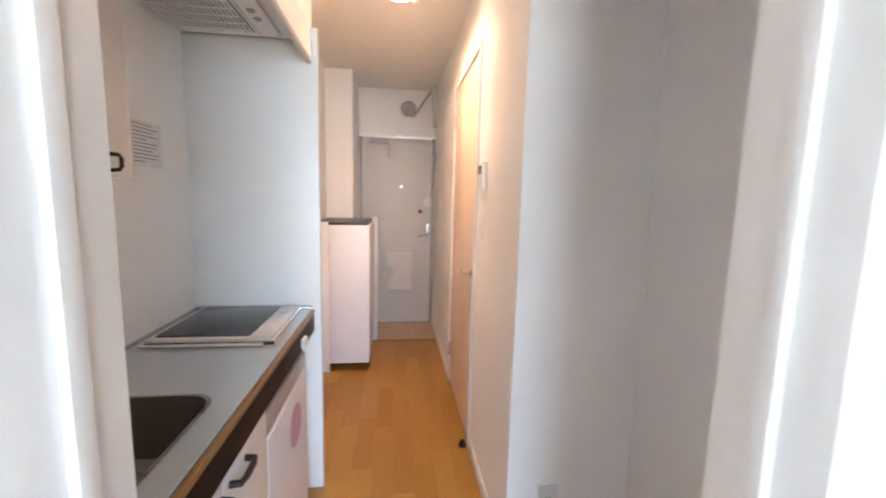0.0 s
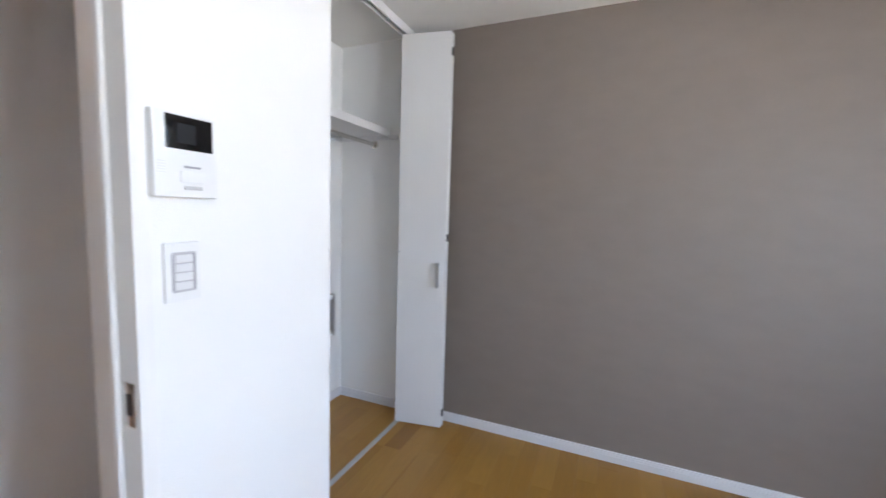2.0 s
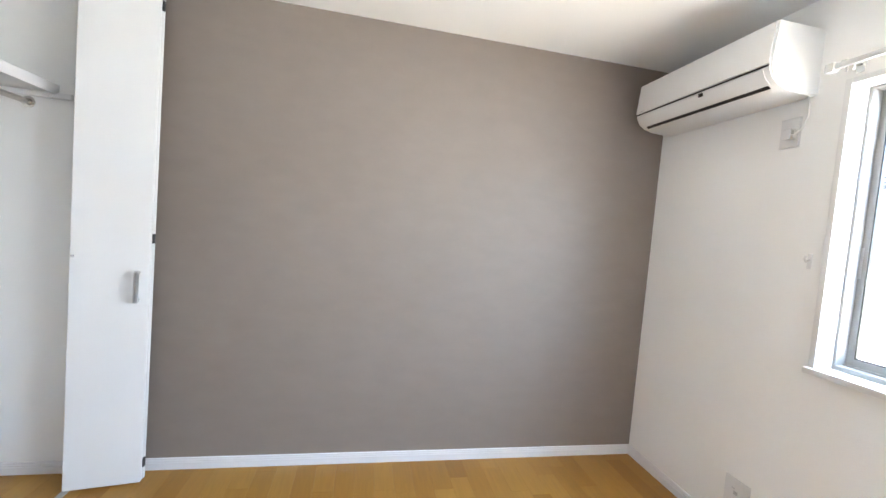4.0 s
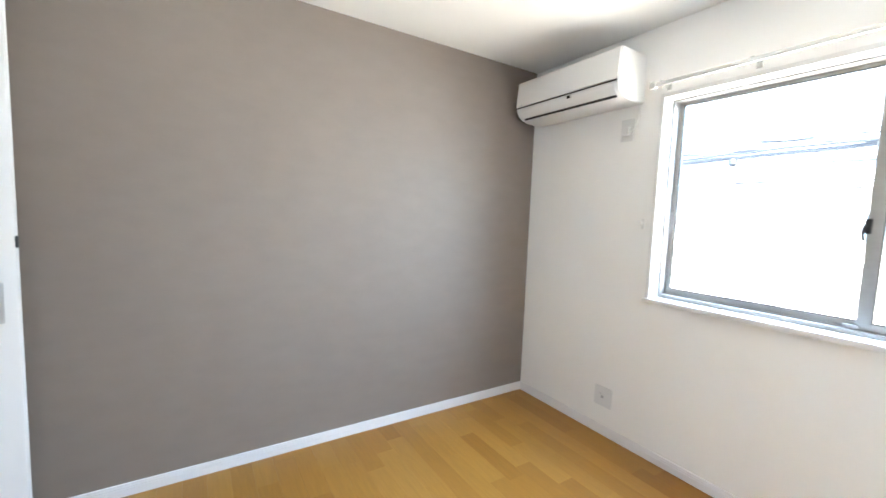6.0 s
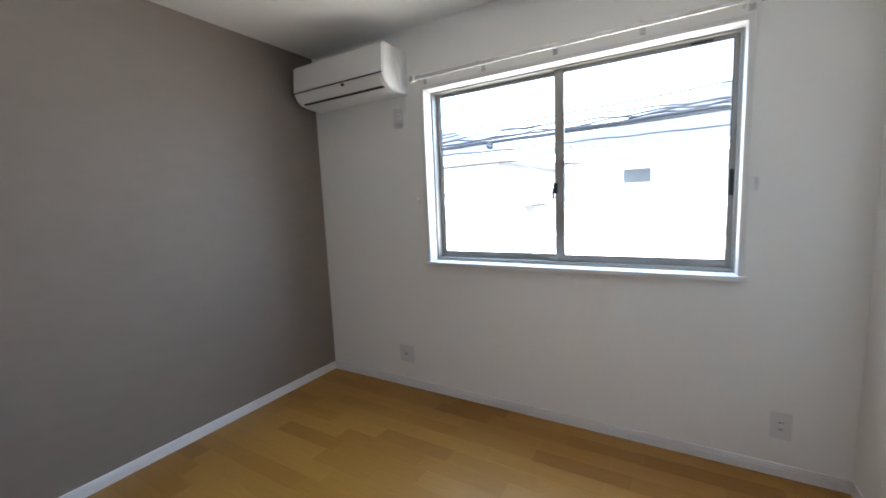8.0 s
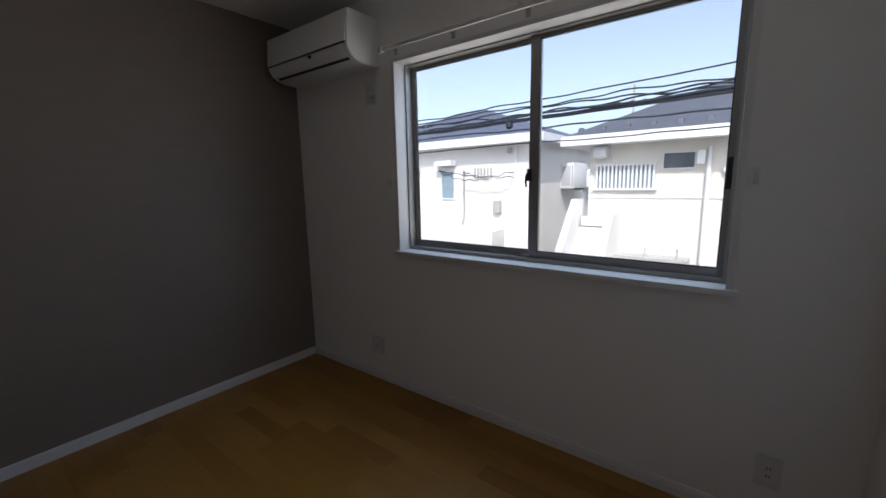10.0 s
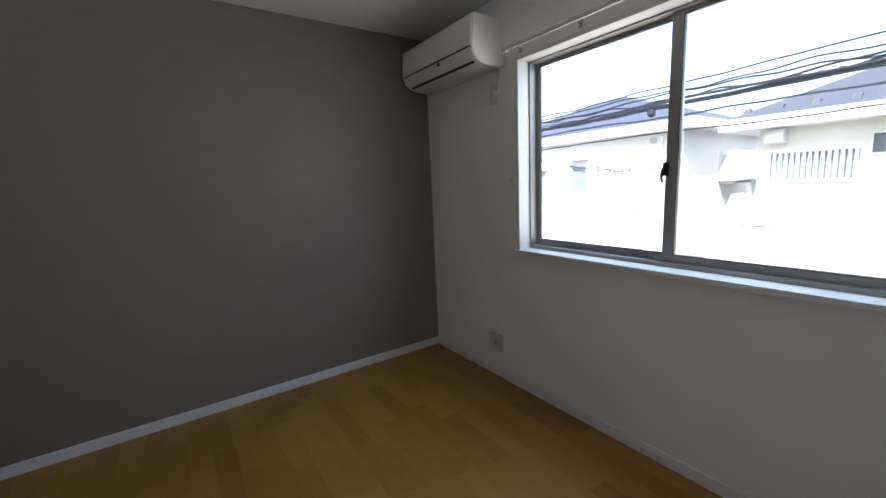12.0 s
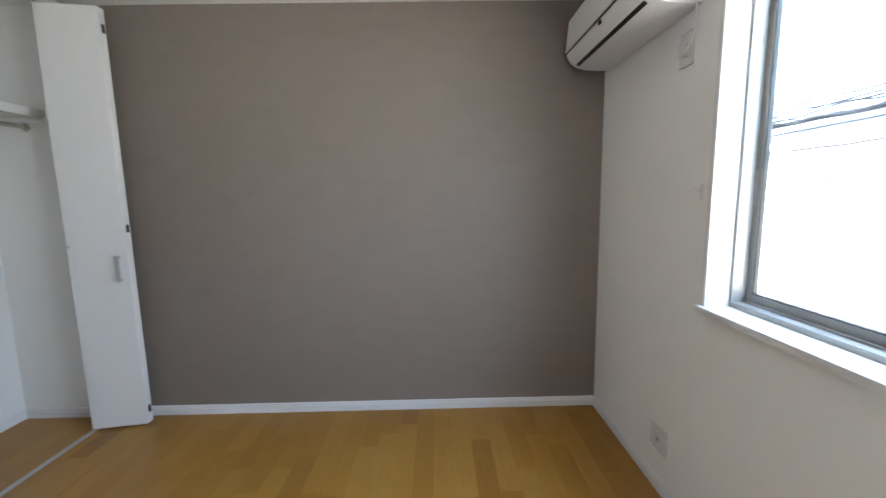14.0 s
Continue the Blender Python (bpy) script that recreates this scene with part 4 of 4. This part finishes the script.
part("box", prism(bmesh.new(), [(0.352, 2.398), (XH - 0.001, 2.398), (XH - 0.001, 2.045), (0.392, 2.045)], YE - 0.13, YE - 0.001, "y"), TRIM, pc)
# grey strip draws the box's darker left edge
part("edge_strip", prism(bmesh.new(), [(0.346, 2.398), (0.3515, 2.398), (0.3915, 2.045), (0.386, 2.045)], YE - 0.134, YE - 0.128, "y"), GREYPL, pc, "grey edge strip")
# grey slab painting the shade at the bottom of the box
part("cap", B(0.384, XH - 0.002, YE - 0.134, YE - 0.002, 2.036, 2.0445, bevel=0.002), GREYPL, pc)
part("stay", T([(0.178, YE - 0.02, 2.130), (0.345, YE - 0.06, 2.375)], 0.011), VENTSTEEL, pc, "thin slanting stay")

# ---- outside ----
GZ = -3.2
structure("lower_storey", B(XL - 0.15, XG + 0.15, YW - 0.16, YE + 0.12, GZ, -0.125), STUCCO, "plain stucco storey below the flat", "wall")
structure("ground", (lambda bm: (box(bm, -300, 300, -300, 60, GZ - 0.3, GZ), bm)[-1])(bmesh.new()), ASPHALT, "pale asphalt ground between the houses", "ground")


def hip_roof(bm, x0, x1, y0, y1, z, slope, over):
    """A hipped roof over a plan, with its eaves beyond the walls."""
    x0, x1, y0, y1 = x0 - over, x1 + over, y0 - over, y1 + over
    d = min(x1 - x0, y1 - y0) / 2
    base = [bm.verts.new(p) for p in ((x0, y0, z), (x1, y0, z), (x1, y1, z), (x0, y1, z))]
    a, b = ((x0 + d, (y0 + y1) / 2), (x1 - d, (y0 + y1) / 2)) if x1 - x0 > y1 - y0 else (((x0 + x1) / 2, y0 + d), ((x0 + x1) / 2, y1 - d))
    ra, rb = bm.verts.new((*a, z + slope * d)), bm.verts.new((*b, z + slope * d))
    if x1 - x0 > y1 - y0:
        for f in ((base[0], base[1], rb, ra), (base[1], base[2], rb), (base[2], base[3], ra, rb), (base[3], base[0], ra)):
            bm.faces.new(f)
    else:
        for f in ((base[0], base[1], ra), (base[1], base[2], rb, ra), (base[2], base[3], rb), (base[3], base[0], ra, rb)):
            bm.faces.new(f)
    bm.faces.new(base[::-1])
    return bm


def fascia(x0, x1, y0, y1, z, h, over):
    bm = bmesh.new()
    a = over
    box(bm, x0 - a, x1 + a, y1 + a, y1 + a + 0.06, z - h, z + 0.02), box(bm, x0 - a, x1 + a, y0 - a - 0.06, y0 - a, z - h, z + 0.02)
    box(bm, x0 - a - 0.06, x0 - a, y0 - a, y1 + a, z - h, z + 0.02), box(bm, x1 + a, x1 + a + 0.06, y0 - a, y1 + a, z - h, z + 0.02)
    box(bm, x0 - a, x1 + a, y0 - a, y1 + a, z - h, z - h + 0.03)
    return bm


def facade_window(parent, x0, x1, y, z0, z1, frame_w=0.04, glass=None):
    w = part("window", (lambda bm: (box(bm, x0 - frame_w, x1 + frame_w, y - 0.02, y + 0.05, z0 - frame_w, z0), box(bm, x0 - frame_w, x1 + frame_w, y - 0.02, y + 0.05, z1, z1 + frame_w),
             box(bm, x0 - frame_w, x0, y - 0.02, y + 0.05, z0, z1), box(bm, x1, x1 + frame_w, y - 0.02, y + 0.05, z0, z1), bm)[-1])(bmesh.new()), FASCIA, parent)
    part("pane", B(x0, x1, y - 0.02, y + 0.012, z0, z1), glass or DKGLASS, w)
    return w


rb = thing("apartment_building", (-2.5, -12.5, GZ), "sunlit cream apartment house with a slate hip roof", "building", "houses outside the window")
part("wall", B(-7.5, 2.10, -17.0, -9.0, GZ, 1.98), STUCCO_B, rb)
part("roof", hip_roof(bmesh.new(), -7.5, 2.10, -17.0, -9.0, 2.16, 0.46, 0.40), SLATE, rb, "dark slate hip roof")
part("eaves", fascia(-7.5, 2.10, -17.0, -9.0, 2.14, 0.16, 0.40), FASCIA, rb, "white eaves and gutter")
for i in range(22):
    x = 2.2 - 0.42 * i
    part("snow_guard", prism(bmesh.new(), [(-8.78, 2.235), (-8.84, 2.330), (-8.90, 2.330), (-8.90, 2.290)], x, x + 0.09, "x"), SLATE, rb)
facade_window(rb, 0.33, 0.80, -9.0, 1.51, 1.77, 0.018)
part("wall_lamp", B(0.17, 0.30, -9.0, -8.86, 1.56, 1.80, bevel=0.03), FASCIA, rb, "white box lamp beside the window")
facade_window(rb, -2.9, -1.7, -9.0, 0.3, 1.5)
facade_window(rb, -5.6, -4.4, -9.0, 0.3, 1.5)
part("vent_hood", prism(bmesh.new(), [(-9.0, 1.74), (-8.76, 1.76), (-8.76, 1.87), (-8.84, 1.96), (-9.0, 1.96)], 1.74, 1.97, "x"), FASCIA, rb, "white vent hood")
lat = part("lattice", (lambda bm: (box(bm, 0.90, 1.98, -9.0, -8.93, 1.585, 1.62), box(bm, 0.88, 2.00, -9.0, -8.93, 1.13, 1.165), bm)[-1])(bmesh.new()), FASCIA, rb, "window lattice")
part("pane", B(0.92, 1.96, -8.995, -8.985, 1.165, 1.585), PALEGLASS, lat, "pale glass behind the lattice")
for i in range(15):
    part("bar", B(0.92 + 0.0715 * i, 0.957 + 0.0715 * i, -8.965, -8.935, 1.165, 1.585), FASCIA, lat)
part("pipe", T([(0.12, -8.95, 1.85), (0.12, -8.95, -1.5)], 0.035), FASCIA, rb)
for x in (-0.15, -0.42):
    part("vent_cap", lathe(bmesh.new(), (x, -9.0, 1.45), (0, 1, 0), [(0.07, 0), (0.07, 0.06), (0.04, 0.08)], 16), FASCIA, rb)
part("ledge", B(0.28, 1.47, -9.0, -8.6, -0.24, -0.06), BLOCK, rb, "grey concrete ledge")
part("band", B(-7.5, 2.104, -9.0, -8.985, 0.98, 1.02), FASCIA, rb)
part("stair_wall", prism(bmesh.new(), [(-8.96, 0.96), (-8.62, 0.96), (-7.2, -0.66), (-7.2, -3.1), (-8.96, -3.1)], 2.18, 2.31, "x"), STUCCO, rb, "sloping white stair wall")
part("stair_wall", prism(bmesh.new(), [(-8.96, 0.70), (-8.42, 0.70), (-7.4, -0.72), (-7.4, -3.1), (-8.96, -3.1)], 1.47, 1.60, "x"), STUCCO, rb, "sloping white stair wall")
for i in range(9):
    part("step", B(1.60, 2.18, -8.96 + 0.20 * i, -8.72 + 0.20 * i, -0.20 - 0.19 * i, 0.42 - 0.19 * i), FASCIA, rb)
part("meter_box", B(1.70, 2.14, -8.99, -8.70, 0.44, 0.62, bevel=0.02), FASCIA, rb, "pale meter box")
for x in (0.45, 0.95):
    part("hand_rail", T([(x, -8.64, -0.062), (x, -8.64, 0.12)], 0.02), BLOCK, rb)

lb = thing("apartment_building", (8.9, -16.0, GZ), "white apartment house with a blue-grey slate hip roof", "building", "houses outside the window")
part("wall", B(4.66, 13.6, -20.4, -12.0, GZ, 2.52), STUCCO, lb)
part("roof", hip_roof(bmesh.new(), 4.66, 13.6, -20.4, -12.0, 2.70, 0.38, 0.40), SLATE_BLUE, lb, "blue-grey slate hip roof")
part("eaves", fascia(4.66, 13.6, -20.4, -12.0, 2.68, 0.22, 0.40), FASCIA, lb, "white eaves and gutter")
facade_window(lb, 7.53, 8.04, -12.0, 0.80, 1.70, 0.04, PALEGLASS)
part("window_hood", B(7.44, 8.14, -12.0, -11.68, 1.90, 2.06), FASCIA, lb)
facade_window(lb, 9.2, 10.4, -12.0, 0.5, 1.6, 0.04, PALEGLASS)
for i in range(6):
    part("rail_bar", B(6.05 + 0.12 * i, 6.08 + 0.12 * i, -11.97, -11.93, 1.42, 1.78), BLOCK, lb)
ou = part("outdoor_unit", B(4.20, 4.659, -15.6, -14.2, 1.07, 1.92, bevel=0.03), FASCIA, lb, "white outdoor unit on the wall")
part("louvre", B(4.30, 4.60, -14.205, -14.188, 1.16, 1.82, bevel=0.005), GREYPL, ou, "grey louvred front")
part("downpipe", T([(5.2, -11.95, 2.35), (5.2, -11.95, -3.0)], 0.04), FASCIA, lb)
part("bracket", B(4.25, 4.66, -15.5, -15.4, 0.99, 1.07), BLOCK, ou)
part("bracket", B(4.25, 4.66, -14.4, -14.3, 0.99, 1.07), BLOCK, ou)
part("grille_bar", B(4.22, 4.26, -14.205, -14.18, 1.14, 1.84), BLOCK, ou)
part("duct", T([(7.1, -11.94, 1.75), (7.1, -11.94, 0.2), (7.2, -11.94, -0.1)], 0.035), BLOCK, lb)
part("shutter_box", B(9.0, 10.6, -12.0, -11.8, 1.66, 1.9, bevel=0.02), FASCIA, lb)
part("balcony", B(5.6, 8.4, -12.0, -11.2, -0.75, -0.15, bevel=0.02), STUCCO, lb)
part("gas_meter", B(5.7, 5.95, -12.0, -11.85, 0.35, 0.75, bevel=0.02), BLOCK, lb)
part("round_vent", lathe(bmesh.new(), (5.43, -12.0, 2.27), (0, 1, 0), [(0.09, 0), (0.09, 0.05), (0.05, 0.07)], 16), BLOCK, lb)
part("outdoor_unit", B(4.34, 4.659, -17.5, -16.5, 1.06, 1.74, bevel=0.03), FASCIA, lb, "white outdoor unit on the wall")
wl = solid("garden_wall", B(-8, 14, -7.1, -6.95, GZ, -1.75), BLOCK, (3, -7, GZ), "grey concrete block wall along the lane", "wall")


def cable(x0, z0, x1, z1, y, sag, r, wave, seed):
    """A hanging cable with its slack and small kinks."""
    rnd = random.Random(seed)
    ph = [rnd.uniform(0, 6.28) for _ in range(4)]
    pts = []
    for i in range(217):
        t = i / 216
        w = wave * (math.sin(17 * t + ph[0]) + 0.6 * math.sin(41 * t + ph[1]) + 0.4 * math.sin(67 * t + ph[2]) + 0.45 * math.sin(173 * t + ph[3]) * math.sin(9 * t + ph[1]))
        pts.append((x0 + (x1 - x0) * t, y + wave * math.sin(29 * t + ph[3]), z0 + (z1 - z0) * t - sag * 4 * t * (1 - t) + w))
    # the ends run on past the window's view to the two house walls
    slope = (z1 - z0) / (x1 - x0)
    pts = [(13.2, -12.0, 2.2), (13.0, -11.9, 2.2), (12.8, y, z0 + slope * (12.8 - x0))] + pts[:-18] + [(-7.5, y - 0.1, 2.0), (-7.42, -8.9, 1.9), (-7.4, -9.0, 1.9)]
    return solid("power_cable", T(pts, r, 6), CABLE, ((x0 + x1) / 2, y, (z0 + z1) / 2), "black overhead cable across the lane", "cable", "overhead cables")


for k, (z0, z1, dy, sag, r, wave) in enumerate(((2.13, 2.44, 0.0, 0.10, 0.026, 0.004), (2.15, 2.47, 0.03, 0.10, 0.014, 0.010), (2.19, 2.50, -0.03, 0.10, 0.011, 0.016), (2.21, 2.56, 0.02, 0.10, 0.010, 0.016), (2.25, 2.60, 0.05, 0.10, 0.009, 0.014), (2.22, 2.48, -0.06, 0.07, 0.010, 0.020), (2.28, 2.80, 0.02, 0.10, 0.009, 0.010), (2.02, 2.12, 0.3, 0.08, 0.010, 0.006), (1.86, 1.99, -0.25, 0.06, 0.008, 0.006))):
    c = cable(9.0, z0, -9.0, z1, -6.0 + dy, sag, r, 1.7 * wave, k)
    main = c if k == 0 else main
for k, xa in enumerate((4.6, 3.1, 1.2, -0.6, -2.4)):
    coil = []
    for i in range(44):
        x = xa - 0.018 * i
        t = (9.0 - x) / 18.0
        coil.append((x, -6.0 + 0.034 * math.cos(0.8 * i), 2.145 + 0.31 * t - 0.4 * t * (1 - t) + 0.034 * math.sin(0.8 * i)))
    part("lashing", T(coil, 0.006, 5), CABLE, main, "thin black wire wound round the cables")
for k, (xa, za, xb, zb, dip) in enumerate(((7.9, 1.72, 5.3, 1.46, 0.05), (7.9, 1.70, 6.2, 1.40, 0.10), (6.9, 1.62, 5.3, 1.60, 0.14))):
    pts = [(xa + (xb - xa) * i / 24, -11.6, za + (zb - za) * i / 24 - dip * 4 * (i / 24) * (1 - i / 24) + 0.03 * math.sin(1.1 * i + k)) for i in range(25)]
    part("wire", T([(xa, -12.0, za)] + pts + [(xb, -12.0, zb)], 0.012, 5), CABLE, lb, "thin black wire")
part("marker", lathe(bmesh.new(), (2.312, -6.0, 2.05), (0, 0, 1), [(0.02, 0), (0.05, 0.03), (0.05, 0.07), (0.02, 0.10)], 14), CABLE, main, "small dark marker hanging from the cable")
solid("antenna", T([(2.0, -12.0, 2.36), (2.0, -12.0, 3.65)], 0.025), BLOCK, (2.0, -12.0, 2.36), "thin grey roof antenna mast", "antenna")


# ---- floor pieces ----
def planks(parent, x0, x1, y0, y1, along, material, width=0.101, length=0.455):
    """Strips laid end to end with staggered joints, each a piece of its own with eased edges."""
    rnd = random.Random(5)
    a0, a1, b0, b1 = (x0, x1, y0, y1) if along == "x" else (y0, y1, x0, x1)
    b = b0
    while b < b1 - 0.01:
        be = min(b + width, b1)
        a = a0 - rnd.uniform(0, length)
        while a < a1 - 0.002:
            ae = a + length * rnd.choice((0.8, 1.0, 1.0, 1.2))
            s, e = max(a, a0), min(ae, a1)
            if e - s > 0.004:
                g, c = 0.0001, 0.0004
                bot = ((s + g, b + g), (e - g, b + g), (e - g, be - g), (s + g, be - g))
                top = ((s + c, b + c), (e - c, b + c), (e - c, be - c), (s + c, be - c))
                vs = [(p[0], p[1], -0.005) for p in bot] + [(p[0], p[1], -0.0006) for p in bot] + [(p[0], p[1], 0.0) for p in top]
                if along == "y":
                    vs = [(q, p, z) for p, q, z in vs]
                fs = [(8, 9, 10, 11)] + [(k + 4 * r, (k + 1) % 4 + 4 * r, (k + 1) % 4 + 4 * r + 4, k + 4 * r + 4) for r in range(2) for k in range(4)]
                if along == "y":
                    fs = [f[::-1] for f in fs]
                me = bpy.data.meshes.new("plank")
                me.from_pydata(vs, [], fs)
                me.materials.append(material)
                ob = new("plank", me)
                ob.parent = parent
            a = ae
        b = be


planks(floor, XL, XG, YW, YP1, "x", OAK_X)
planks(floor, XC - 0.1, XG, YP1, YB, "x", OAK_X)
planks(hall_floor, XK + 0.02, XC - 0.1, YP1, YH, "y", OAK_Y)
planks(hall_floor, -0.60, XH, YH, YG, "y", OAK_Y)
